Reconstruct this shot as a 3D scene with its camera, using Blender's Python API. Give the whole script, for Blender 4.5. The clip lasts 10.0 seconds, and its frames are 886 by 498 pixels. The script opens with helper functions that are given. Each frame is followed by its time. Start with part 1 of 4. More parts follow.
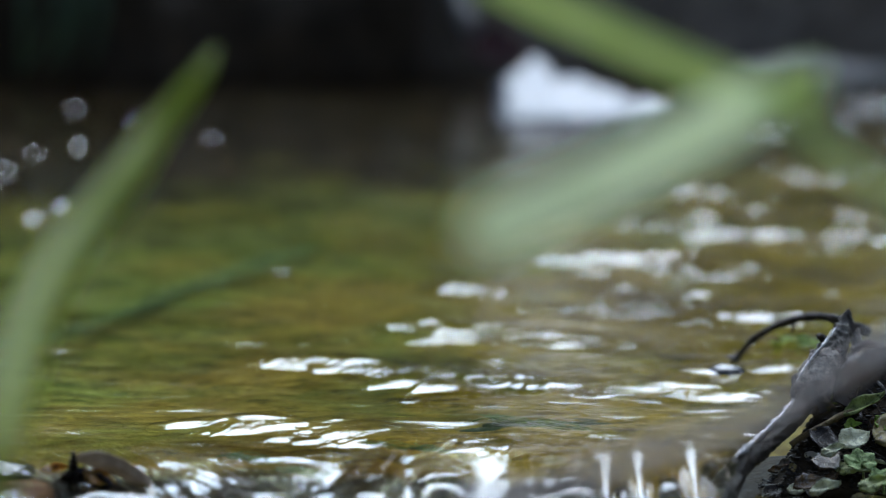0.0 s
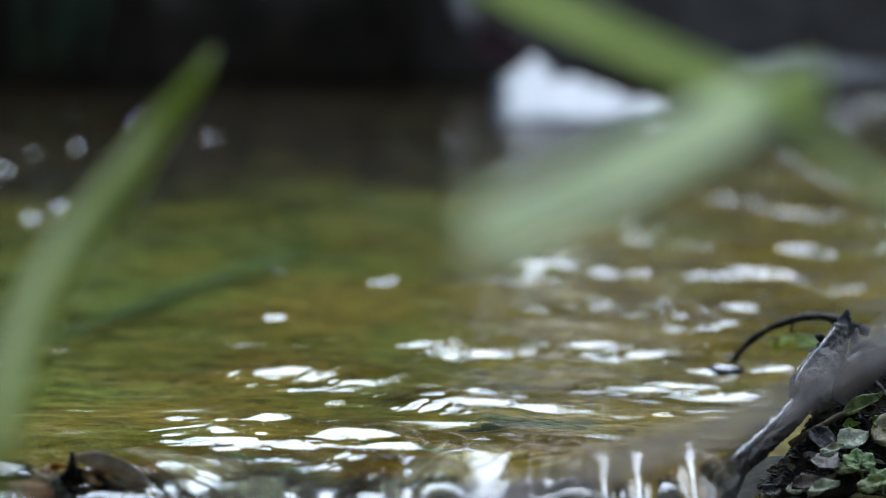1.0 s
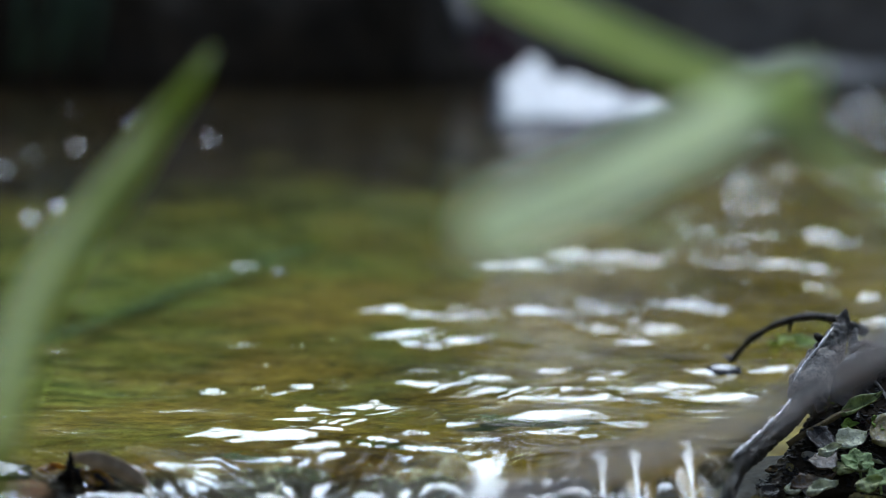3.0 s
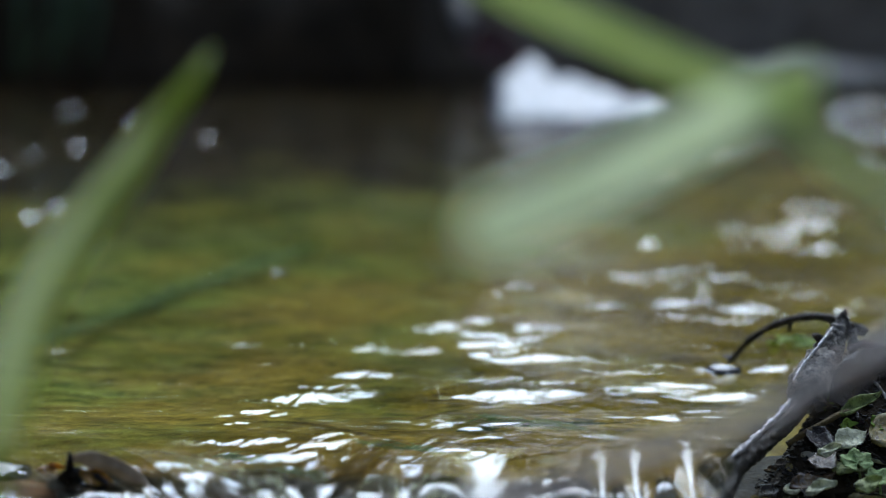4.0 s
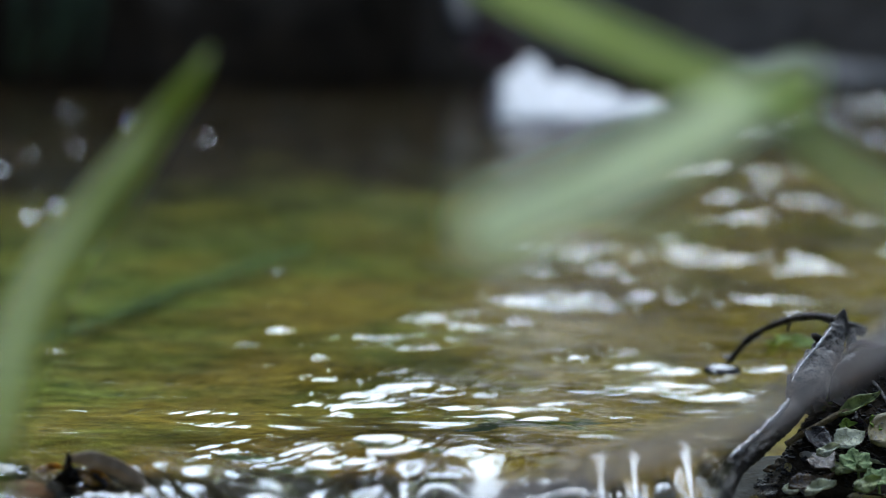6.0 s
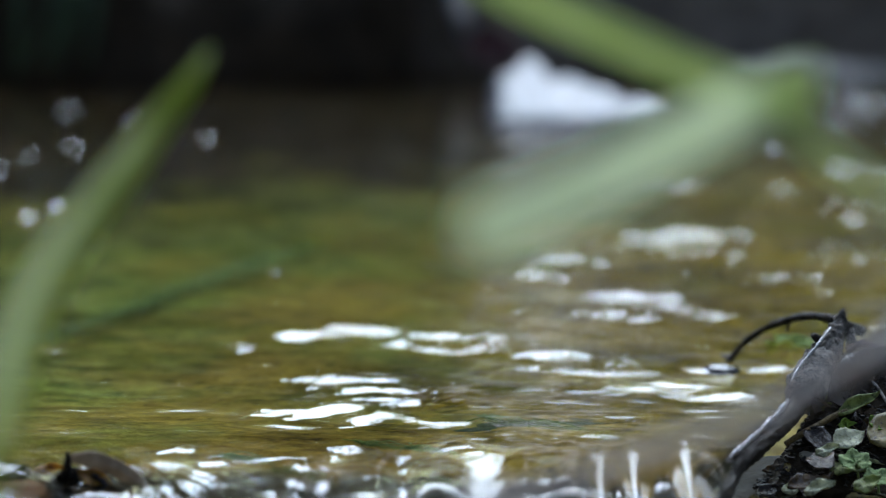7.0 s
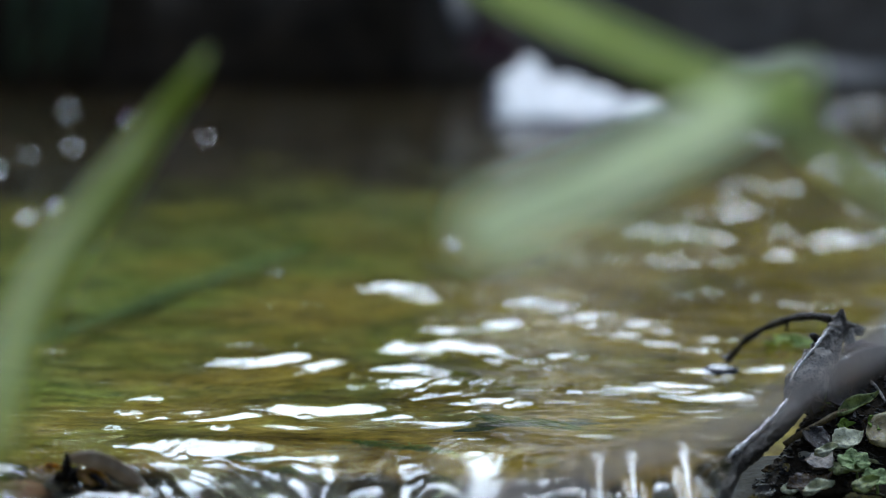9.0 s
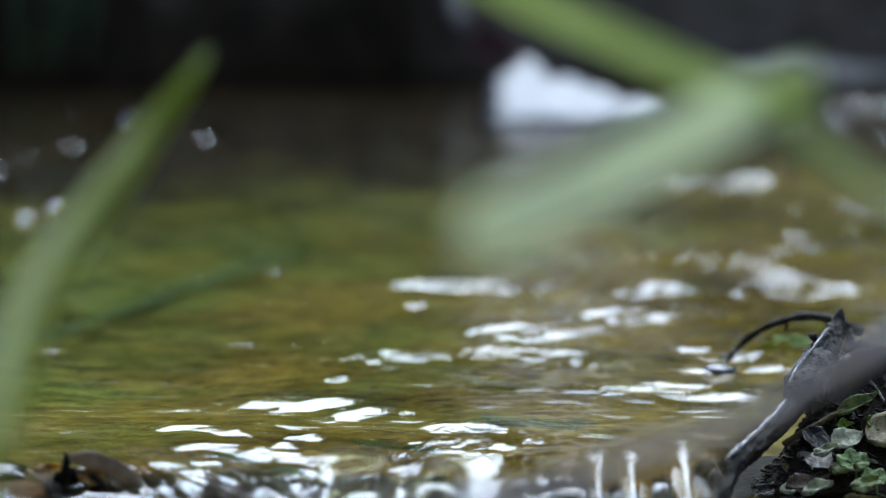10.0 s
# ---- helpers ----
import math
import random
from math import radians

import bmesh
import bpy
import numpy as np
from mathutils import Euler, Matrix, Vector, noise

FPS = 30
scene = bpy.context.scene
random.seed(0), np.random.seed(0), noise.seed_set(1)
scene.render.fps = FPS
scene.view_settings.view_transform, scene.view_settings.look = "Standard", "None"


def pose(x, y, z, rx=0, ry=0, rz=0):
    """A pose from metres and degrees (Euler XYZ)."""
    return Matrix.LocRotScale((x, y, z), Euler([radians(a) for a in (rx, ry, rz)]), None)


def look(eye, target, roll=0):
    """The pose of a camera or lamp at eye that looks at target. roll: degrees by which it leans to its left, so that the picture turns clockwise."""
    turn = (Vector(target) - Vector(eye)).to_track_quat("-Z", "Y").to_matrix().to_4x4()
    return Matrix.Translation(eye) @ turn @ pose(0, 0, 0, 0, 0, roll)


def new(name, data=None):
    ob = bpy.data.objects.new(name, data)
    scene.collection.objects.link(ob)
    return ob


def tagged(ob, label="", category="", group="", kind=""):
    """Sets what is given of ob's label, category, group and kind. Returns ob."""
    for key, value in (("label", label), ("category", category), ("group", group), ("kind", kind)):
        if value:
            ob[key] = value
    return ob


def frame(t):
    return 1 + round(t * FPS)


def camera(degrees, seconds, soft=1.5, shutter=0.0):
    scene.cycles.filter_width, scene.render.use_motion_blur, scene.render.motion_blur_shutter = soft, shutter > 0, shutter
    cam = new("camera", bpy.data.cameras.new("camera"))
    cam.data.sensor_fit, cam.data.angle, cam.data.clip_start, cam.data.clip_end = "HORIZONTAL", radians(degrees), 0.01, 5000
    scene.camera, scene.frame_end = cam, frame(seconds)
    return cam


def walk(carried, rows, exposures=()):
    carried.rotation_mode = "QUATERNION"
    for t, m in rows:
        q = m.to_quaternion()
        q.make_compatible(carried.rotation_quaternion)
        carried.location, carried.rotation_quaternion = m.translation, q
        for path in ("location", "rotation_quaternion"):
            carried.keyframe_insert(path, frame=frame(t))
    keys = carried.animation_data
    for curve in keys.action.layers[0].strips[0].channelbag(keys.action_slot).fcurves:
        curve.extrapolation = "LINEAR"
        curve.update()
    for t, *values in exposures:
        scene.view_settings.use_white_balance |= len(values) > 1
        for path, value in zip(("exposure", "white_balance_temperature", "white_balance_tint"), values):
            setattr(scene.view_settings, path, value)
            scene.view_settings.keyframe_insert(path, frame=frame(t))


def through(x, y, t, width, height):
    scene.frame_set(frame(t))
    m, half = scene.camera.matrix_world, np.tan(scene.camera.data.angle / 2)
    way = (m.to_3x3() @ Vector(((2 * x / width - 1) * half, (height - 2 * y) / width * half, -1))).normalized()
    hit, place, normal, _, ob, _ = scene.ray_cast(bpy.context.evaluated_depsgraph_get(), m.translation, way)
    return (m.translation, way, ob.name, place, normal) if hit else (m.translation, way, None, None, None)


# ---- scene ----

# ---------------------------------------------------------------- camera
cam = camera(15.0, 10.0, soft=0.65)
cam.data.dof.use_dof = True
cam.data.dof.focus_distance = 1.45
cam.data.dof.aperture_fstop = 4.1
EYE = (0.0, 0.0, 0.363)
PAN = ((0, 0.0), (1.5, 0.030), (2.7, 0.045), (4, 0.062), (5.5, 0.077), (7, 0.094), (8.5, 0.106), (10, 0.128))
walk(cam, [(t, pose(*EYE, 78.5, 0, -a)) for t, a in PAN])

# ---------------------------------------------------------------- light: bright overcast sky ahead, seen between trees
SUN_UP, SUN_TURN = 43.5, 4.0
world = bpy.data.worlds.new("sky")
scene.world = world
world.use_nodes = True
wn = world.node_tree
sky = wn.nodes.new("ShaderNodeTexSky")
sky.sky_type = "NISHITA"
sky.sun_disc = False
sky.sun_elevation = radians(SUN_UP)
sky.sun_rotation = radians(SUN_TURN)
sky.air_density, sky.dust_density, sky.ozone_density = 1.0, 2.0, 1.0
wn.links.new(sky.outputs[0], wn.nodes["Background"].inputs[0])
wn.nodes["Background"].inputs[1].default_value = 0.112

sun = new("sun", bpy.data.lights.new("sun", "SUN"))
sun.data.energy = 2.35
sun.data.angle = radians(44)
sun.data.color = (0.58, 0.775, 1.0)
a, e = radians(SUN_TURN), radians(SUN_UP)
sun.matrix_world = look((30 * math.sin(a) * math.cos(e), 30 * math.cos(a) * math.cos(e), 30 * math.sin(e)), (0, 0, 0))
scene.view_settings.exposure = 1.0

# ---------------------------------------------------------------- helpers


def mesh_of(bm, name, mats, smooth=True):
    me = bpy.data.meshes.new(name)
    bm.to_mesh(me)
    bm.free()
    for m in (mats if isinstance(mats, (list, tuple)) else [mats]):
        me.materials.append(m)
    if smooth:
        me.shade_smooth()
    return me


def thing(name, bm, mat, label="", category="", group="", kind="", smooth=True):
    return tagged(new(name, mesh_of(bm, name, mat, smooth)), label, category, group, kind)


def part(name, bm, mat, parent, label="", smooth=True):
    ob = new(name, mesh_of(bm, name, mat, smooth))
    ob.parent = parent
    return tagged(ob, label)


def empty(name, at=(0, 0, 0), label="", category="", group="", kind=""):
    ob = new(name)
    ob.empty_display_size = 0.02
    ob.location = at
    return tagged(ob, label, category, group, kind)


def grid(xs, ys, z, keep=None):
    """A height sheet over the lines xs and ys."""
    nx, ny = len(xs), len(ys)
    co = np.empty((ny, nx, 3))
    co[..., 0], co[..., 1], co[..., 2] = xs[None, :], ys[:, None], z
    idx = np.arange(nx * ny).reshape(ny, nx)
    f = np.stack([idx[:-1, :-1], idx[:-1, 1:], idx[1:, 1:], idx[1:, :-1]], -1).reshape(-1, 4)
    if keep is not None:
        f = f[keep.reshape(-1)]
    return co.reshape(-1, 3), f


def sheet_mesh(name, co, f, mat):
    me = bpy.data.meshes.new(name)
    me.vertices.add(len(co))
    me.vertices.foreach_set("co", co.astype(np.float32).ravel())
    me.loops.add(4 * len(f))
    me.loops.foreach_set("vertex_index", f.astype(np.int32).ravel())
    me.polygons.add(len(f))
    me.polygons.foreach_set("loop_start", np.arange(0, 4 * len(f), 4, dtype=np.int32))
    me.update(calc_edges=True)
    me.validate()
    me.materials.append(mat)
    me.shade_smooth()
    return me


def ripples(x, y, g, n, short, long, turn, spread, slope):
    """Heights of n crossing wave trains whose joint slope is about slope. turn: where they run to, in degrees from x."""
    z = np.zeros_like(x)
    for _ in range(n):
        l = short * (long / short) ** g.random()
        k = 2 * math.pi / l
        th = radians(turn + spread * g.normal())
        z = z + slope / k * math.sqrt(2 / n) * np.sin(k * (x * math.cos(th) + y * math.sin(th)) + 6.283 * g.random())
    return z


def smooth01(v):
    v = np.clip(v, 0, 1)
    return v * v * (3 - 2 * v)


def tube(bm, pts, radii, sides=8, rough=0.0, seed=0, twist=0.0, ridges=0.0, grain=0.0):
    """A tapered limb along pts."""
    g = random.Random(seed)
    rings = []
    pts = [Vector(p) for p in pts]
    for i, p in enumerate(pts):
        d = (pts[min(i + 1, len(pts) - 1)] - pts[max(i - 1, 0)]).normalized()
        u = d.cross(Vector((0.3, 0.2, 1))).normalized()
        v = d.cross(u)
        ring = []
        for k in range(sides):
            an = 2 * math.pi * k / sides + twist * i
            r = radii[i] * (1 + rough * g.uniform(-1, 1) + ridges * (math.sin(4 * an + 0.11 * i) + 0.7 * math.sin(7 * an - 0.17 * i + 1) + 0.6 * math.sin(3 * an + 0.3 * i)))
            w = math.cos(an) * u + math.sin(an) * v
            if grain:
                q = (p + r * w) * 480
                r += grain * (noise.noise(q) + 0.7 * abs(noise.noise(q * 2.7)) + 0.5 * noise.noise(q * 6.1))
            ring.append(bm.verts.new(p + r * w))
        rings.append(ring)
    for a_, b_ in zip(rings, rings[1:]):
        for k in range(sides):
            bm.faces.new((a_[k], a_[(k + 1) % sides], b_[(k + 1) % sides], b_[k]))
    bm.faces.new(rings[0][::-1])
    bm.faces.new(rings[-1])
    return bm


def spline(pts, n):
    """n points on a smooth line through pts."""
    p = np.array(pts, float)
    out = []
    for t in np.linspace(0, len(p) - 1, n):
        i = min(int(t), len(p) - 2)
        f = t - i
        a_, b_, c_, d_ = p[max(i - 1, 0)], p[i], p[i + 1], p[min(i + 2, len(p) - 1)]
        out.append(0.5 * (2 * b_ + (c_ - a_) * f + (2 * a_ - 5 * b_ + 4 * c_ - d_) * f ** 2 + (3 * b_ - a_ - 3 * c_ + d_) * f ** 3))
    return out


def blade(bm, pts, width, side, thick=0.0005, fold=0.25, tip=0.35, n=36, base=0.6):
    """A grass blade along pts with a folded midrib; side: the way its width lies."""
    line = [Vector(q) for q in spline(pts, n)]
    rows = []
    for i, p in enumerate(line):
        t = i / (n - 1)
        d = (line[min(i + 1, n - 1)] - line[max(i - 1, 0)]).normalized()
        u = Vector(side)
        u = (u - u.dot(d) * d).normalized()
        v = d.cross(u)
        w = 0.5 * width * min(1, base + (1 - base) * t * 4) * min(1, max(0.03, (1 - t) / tip)) ** 0.7
        row = []
        for k in range(9):
            s = (k - 4) / 4
            wob = 0.04 * w * math.sin(9 * t + 5 * s)
            row.append((p + u * (w * s) + v * (fold * w * (abs(s) - 0.5) + wob), v))
        rows.append(row)
    top = [[bm.verts.new(q + v * thick / 2) for q, v in r] for r in rows]
    bot = [[bm.verts.new(q - v * thick / 2) for q, v in r] for r in rows]
    for i in range(n - 1):
        for k in range(8):
            bm.faces.new((top[i][k], top[i][k + 1], top[i + 1][k + 1], top[i + 1][k]))
            bm.faces.new((bot[i][k], bot[i + 1][k], bot[i + 1][k + 1], bot[i][k + 1]))
        bm.faces.new((top[i][0], top[i + 1][0], bot[i + 1][0], bot[i][0]))
        bm.faces.new((top[i][8], bot[i][8], bot[i + 1][8], top[i + 1][8]))
    for e_ in (0, n - 1):
        for k in range(8):
            f_ = (top[e_][k], bot[e_][k], bot[e_][k + 1], top[e_][k + 1])
            bm.faces.new(f_ if e_ == 0 else f_[::-1])
    return bm


# ---------------------------------------------------------------- materials
class Nodes:
    def __init__(self, name):
        self.mat = bpy.data.materials.new(name)
        self.mat.use_nodes = True
        self.t = self.mat.node_tree
        self.bsdf = self.t.nodes["Principled BSDF"]
        self.out = self.t.nodes["Material Output"]
        self.pos = self.add("ShaderNodeTexCoord").outputs["Object"]

    def add(self, kind, **props):
        n = self.t.nodes.new(kind)
        for k, v in props.items():
            if k == "operation":
                n.operation = v
            elif k == "data_type":
                n.data_type = v
            elif k == "blend_type":
                n.blend_type = v
        return n

    def link(self, a_, b_):
        self.t.links.new(a_, b_)

    def put(self, sock, v):
        if isinstance(v, (int, float, tuple, list)):
            sock.default_value = v
        else:
            self.link(v, sock)

    def scaled(self, s):
        m = self.add("ShaderNodeMapping")
        self.link(self.pos, m.inputs[0])
        m.inputs["Scale"].default_value = s if isinstance(s, tuple) else (s, s, s)
        return m.outputs[0]

    def noise(self, scale, detail=5.0, rough=0.6, stretch=None, bend=0.0):
        n = self.add("ShaderNodeTexNoise")
        self.link(self.scaled(stretch) if stretch else self.pos, n.inputs["Vector"])
        n.inputs["Scale"].default_value = scale
        n.inputs["Detail"].default_value = detail
        n.inputs["Roughness"].default_value = rough
        n.inputs["Distortion"].default_value = bend
        return n.outputs["Fac"]

    def ramp(self, fac, stops):
        r = self.add("ShaderNodeValToRGB")
        self.link(fac, r.inputs[0])
        el = r.color_ramp.elements
        while len(el) < len(stops):
            el.new(0.5)
        for q, (p, c) in zip(el, stops):
            q.position = p
            q.color = (*c, 1) if len(c) == 3 else c
        return r.outputs[0]

    def grey(self, fac, lo, hi, a_=0.0, b_=1.0):
        m = self.add("ShaderNodeMapRange")
        self.link(fac, m.inputs[0])
        for i, v in ((1, lo), (2, hi), (3, a_), (4, b_)):
            m.inputs[i].default_value = v
        return m.outputs[0]

    def mix(self, fac, a_, b_, blend="MIX"):
        m = self.add("ShaderNodeMix", data_type="RGBA", blend_type=blend)
        self.put(m.inputs["Factor"], fac)
        self.put(m.inputs["A"], (*a_, 1) if isinstance(a_, tuple) else a_)
        self.put(m.inputs["B"], (*b_, 1) if isinstance(b_, tuple) else b_)
        return m.outputs["Result"]

    def bump(self, h, dist, strength=1.0, under=None):
        b = self.add("ShaderNodeBump")
        self.link(h, b.inputs["Height"])
        b.inputs["Distance"].default_value = dist
        b.inputs["Strength"].default_value = strength
        if under is not None:
            self.link(under, b.inputs["Normal"])
        return b.outputs[0]

    def end(self, colour, rough=0.5, normal=None, **kw):
        self.put(self.bsdf.inputs["Base Color"], (*colour, 1) if isinstance(colour, tuple) else colour)
        self.put(self.bsdf.inputs["Roughness"], rough)
        if normal is not None:
            self.link(normal, self.bsdf.inputs["Normal"])
        for k, v in kw.items():
            self.put(self.bsdf.inputs[k.replace("_", " ")], v)
        return self.mat


def mat_water(name, tint, fine=1.0, rough=0.02, deep=True):
    """Clear water: mirror on top, a tinted view of the bed below."""
    n = Nodes(name)
    h1 = n.noise(90, 3, 0.5, stretch=(1, 0.8, 1))
    h2 = n.noise(210, 3, 0.6, stretch=(0.4, 1.5, 1))
    nrm = n.bump(h1, 0.00022 * fine, 1.0, n.bump(h2, 0.00006 * fine)) if deep else n.bump(h1, 0.00022 * fine)
    if deep:
        t = n.add("ShaderNodeBsdfRefraction")
        t.inputs["Roughness"].default_value = 0.0
        t.inputs["IOR"].default_value = 1.333
        n.link(nrm, t.inputs["Normal"])
    else:
        t = n.add("ShaderNodeBsdfTransparent")
    t.inputs[0].default_value = (*tint, 1)
    g = n.add("ShaderNodeBsdfGlossy")
    g.inputs["Color"].default_value = (1, 1, 1, 1)
    g.inputs["Roughness"].default_value = rough
    if deep and rough > 0.1:
        # broken, aerated water only where the sheet tips over
        geo, up = n.add("ShaderNodeNewGeometry"), n.add("ShaderNodeSeparateXYZ")
        n.link(geo.outputs["Normal"], up.inputs[0])
        n.link(n.grey(up.outputs[2], 0.94, 0.985, rough, 0.025), g.inputs["Roughness"])
    n.link(nrm, g.inputs["Normal"])
    f = n.add("ShaderNodeFresnel")
    f.inputs[0].default_value = 1.333
    n.link(nrm, f.inputs["Normal"])
    m = n.add("ShaderNodeMixShader")
    n.link(f.outputs[0], m.inputs[0])
    n.link(t.outputs[0], m.inputs[1])
    n.link(g.outputs[0], m.inputs[2])
    n.link(m.outputs[0], n.out.inputs[0])
    return n.mat


def mat_ground():
    n = Nodes("stream_ground")
    sand = n.ramp(n.noise(70, 7, 0.72, stretch=(0.8, 2.2, 1)), [(0.32, (0.018, 0.014, 0.006)), (0.5, (0.178, 0.130, 0.021)), (0.70, (0.32, 0.245, 0.053))])
    algae = n.ramp(n.noise(60, 7, 0.72, stretch=(0.7, 2.2, 1)), [(0.34, (0.022, 0.034, 0.008)), (0.52, (0.132, 0.168, 0.034)), (0.72, (0.275, 0.30, 0.075))])
    sep = n.add("ShaderNodeSeparateXYZ")
    n.link(n.pos, sep.inputs[0])
    # algae thickens towards the slack water, away from the current
    slack = n.add("ShaderNodeMath", operation="MULTIPLY_ADD")
    n.link(sep.outputs[1], slack.inputs[0])
    slack.inputs[1].default_value = 0.5
    n.link(n.grey(sep.outputs[0], -1, 1, 1, -1), slack.inputs[2])
    f0 = n.grey(slack.outputs[0], 0.68, 1.05)
    patch = n.noise(14, 4, 0.6)
    f1 = n.add("ShaderNodeMath", operation="ADD")
    n.link(f0, f1.inputs[0])
    n.link(n.grey(patch, 0.35, 0.7, -0.55, 0.45), f1.inputs[1])
    f1.use_clamp = True
    bed = n.mix(f1.outputs[0], sand, algae)
    bed = n.mix(n.grey(n.noise(300, 5, 0.7, stretch=(0.8, 1.6, 1)), 0.35, 0.5, 0.55, 0.0), bed, (0.03, 0.028, 0.006))
    # ochre gravel where the current scours the lip
    scour = n.add("ShaderNodeMath", operation="MULTIPLY")
    n.link(n.grey(sep.outputs[1], 1.42, 1.35), scour.inputs[0])
    n.link(n.grey(n.noise(26, 4, 0.6), 0.38, 0.6, 0.15, 0.9), scour.inputs[1])
    ochre = n.ramp(n.noise(110, 6, 0.7), [(0.34, (0.03, 0.018, 0.004)), (0.55, (0.20, 0.115, 0.014)), (0.75, (0.32, 0.20, 0.03))])
    bed = n.mix(scour.outputs[0], bed, ochre)
    # the bed turns dark brown towards the slack far water
    brown_line = n.add("ShaderNodeMath", operation="MULTIPLY_ADD")
    n.link(sep.outputs[0], brown_line.inputs[0])
    brown_line.inputs[1].default_value = -0.45
    n.link(sep.outputs[1], brown_line.inputs[2])
    brown_edge = n.add("ShaderNodeMath", operation="ADD")
    n.link(brown_line.outputs[0], brown_edge.inputs[0])
    n.link(n.grey(patch, 0.3, 0.7, -0.12, 0.12), brown_edge.inputs[1])
    brown_bed = n.ramp(n.noise(40, 5, 0.6), [(0.3, (0.009, 0.0055, 0.0022)), (0.75, (0.040, 0.024, 0.009))])
    bed = n.mix(n.grey(brown_edge.outputs[0], 1.90, 2.12), bed, brown_bed)
    bed = n.mix(1.0, bed, (1.20, 1.09, 0.98), "MULTIPLY")
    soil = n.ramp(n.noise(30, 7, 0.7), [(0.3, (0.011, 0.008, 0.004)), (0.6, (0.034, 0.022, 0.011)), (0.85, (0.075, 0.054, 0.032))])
    gravel = n.ramp(n.noise(22, 7, 0.7), [(0.3, (0.08, 0.062, 0.046)), (0.55, (0.18, 0.145, 0.112)), (0.8, (0.30, 0.25, 0.205))])
    far_side = n.add("ShaderNodeMath", operation="MULTIPLY")
    n.link(n.grey(sep.outputs[0], -0.02, 0.03), far_side.inputs[0])
    n.link(n.grey(sep.outputs[1], 2.2, 2.3), far_side.inputs[1])
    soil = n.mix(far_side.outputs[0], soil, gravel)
    level = n.add("ShaderNodeMath", operation="SUBTRACT")
    n.link(sep.outputs[2], level.inputs[0])
    n.link(n.grey(sep.outputs[1], 1.27, 1.36, -0.105, 0.0), level.inputs[1])
    wet = n.grey(level.outputs[0], -0.012, 0.006)
    # beyond the branch the bank is bare black soil; its near edge paints shade
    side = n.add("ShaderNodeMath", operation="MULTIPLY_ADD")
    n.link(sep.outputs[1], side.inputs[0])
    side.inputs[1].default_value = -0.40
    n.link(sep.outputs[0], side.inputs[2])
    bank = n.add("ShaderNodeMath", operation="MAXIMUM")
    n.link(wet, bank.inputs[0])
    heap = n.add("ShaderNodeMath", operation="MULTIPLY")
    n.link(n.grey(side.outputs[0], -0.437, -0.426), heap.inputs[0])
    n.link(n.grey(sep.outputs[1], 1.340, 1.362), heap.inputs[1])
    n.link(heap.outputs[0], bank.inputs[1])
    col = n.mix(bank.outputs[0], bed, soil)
    h = n.noise(140, 6, 0.7)
    nrm = n.bump(n.noise(30, 5, 0.6), 0.006, 0.7, n.bump(h, 0.002, 0.8))
    return n.end(col, n.grey(n.noise(25), 0.3, 0.7, 0.45, 0.85), nrm, Specular_IOR_Level=0.09)


def mat_bark(name, lo, hi, gloss=0.35, wet=0.0, shine=0.25):
    n = Nodes(name)
    big = n.noise(120, 8, 0.8)
    fine = n.noise(1500, 5, 0.7)
    grit = n.noise(620, 6, 0.8)
    mid = tuple(0.4 * p + 0.2 * q for p, q in zip(lo, hi))
    col = n.ramp(big, [(0.32, lo), (0.44, mid), (0.56, hi)])
    # cracks and lichen flecks
    col = n.mix(n.grey(grit, 0.54, 0.62, 0.0, 0.85), col, tuple(0.4 * p for p in lo))
    col = n.mix(n.grey(fine, 0.60, 0.68, 0.0, 0.7), col, hi)
    nrm = n.bump(big, 0.0022, 0.9, n.bump(grit, 0.0016, 1.0, n.bump(fine, 0.0007, 1.0)))
    return n.end(col, n.grey(grit, 0.35, 0.65, gloss - 0.2, gloss + 0.25), nrm, Coat_Weight=wet, Coat_Roughness=0.15, Specular_IOR_Level=shine)


def mat_leaf(name, stops, gloss=0.4, through=0.35, vein=900.0, worn=0.0):
    n = Nodes(name)
    col = n.ramp(n.noise(160, 5, 0.6), stops)
    spots = n.noise(430, 6, 0.75)
    if worn:
        # rot spots and bleached flecks
        col = n.mix(n.grey(spots, 0.50, 0.62, 0.0, worn), col, tuple(0.3 * c for c in stops[0][1]))
        col = n.mix(n.grey(n.noise(900, 4, 0.7), 0.58, 0.68, 0.0, 0.6 * worn), col, tuple(min(0.8, 1.5 * c) for c in stops[1][1]))
    nrm = n.bump(n.noise(vein, 3, 0.5), 0.00018, 0.7, n.bump(n.noise(130, 3), 0.0008, 0.6))
    if worn:
        nrm = n.bump(spots, 0.0012, worn, nrm)
    n.end(col, n.grey(spots, 0.35, 0.65, max(0.06, gloss - 0.12), gloss + 0.15) if worn else gloss, nrm)
    if through > 0:
        tr = n.add("ShaderNodeBsdfTranslucent")
        n.link(col, tr.inputs[0])
        m = n.add("ShaderNodeMixShader")
        m.inputs[0].default_value = through
        n.link(n.bsdf.outputs[0], m.inputs[1])
        n.link(tr.outputs[0], m.inputs[2])
        n.link(m.outputs[0], n.out.inputs[0])
    return n.mat


def mat_stone(name, lo, hi, rough=0.3):
    n = Nodes(name)
    a_ = n.noise(70, 6, 0.65)
    col = n.ramp(a_, [(0.3, lo), (0.7, hi)])
    nrm = n.bump(n.noise(300, 4, 0.6), 0.0004, 0.8, n.bump(a_, 0.002, 0.6))
    return n.end(col, rough, nrm)


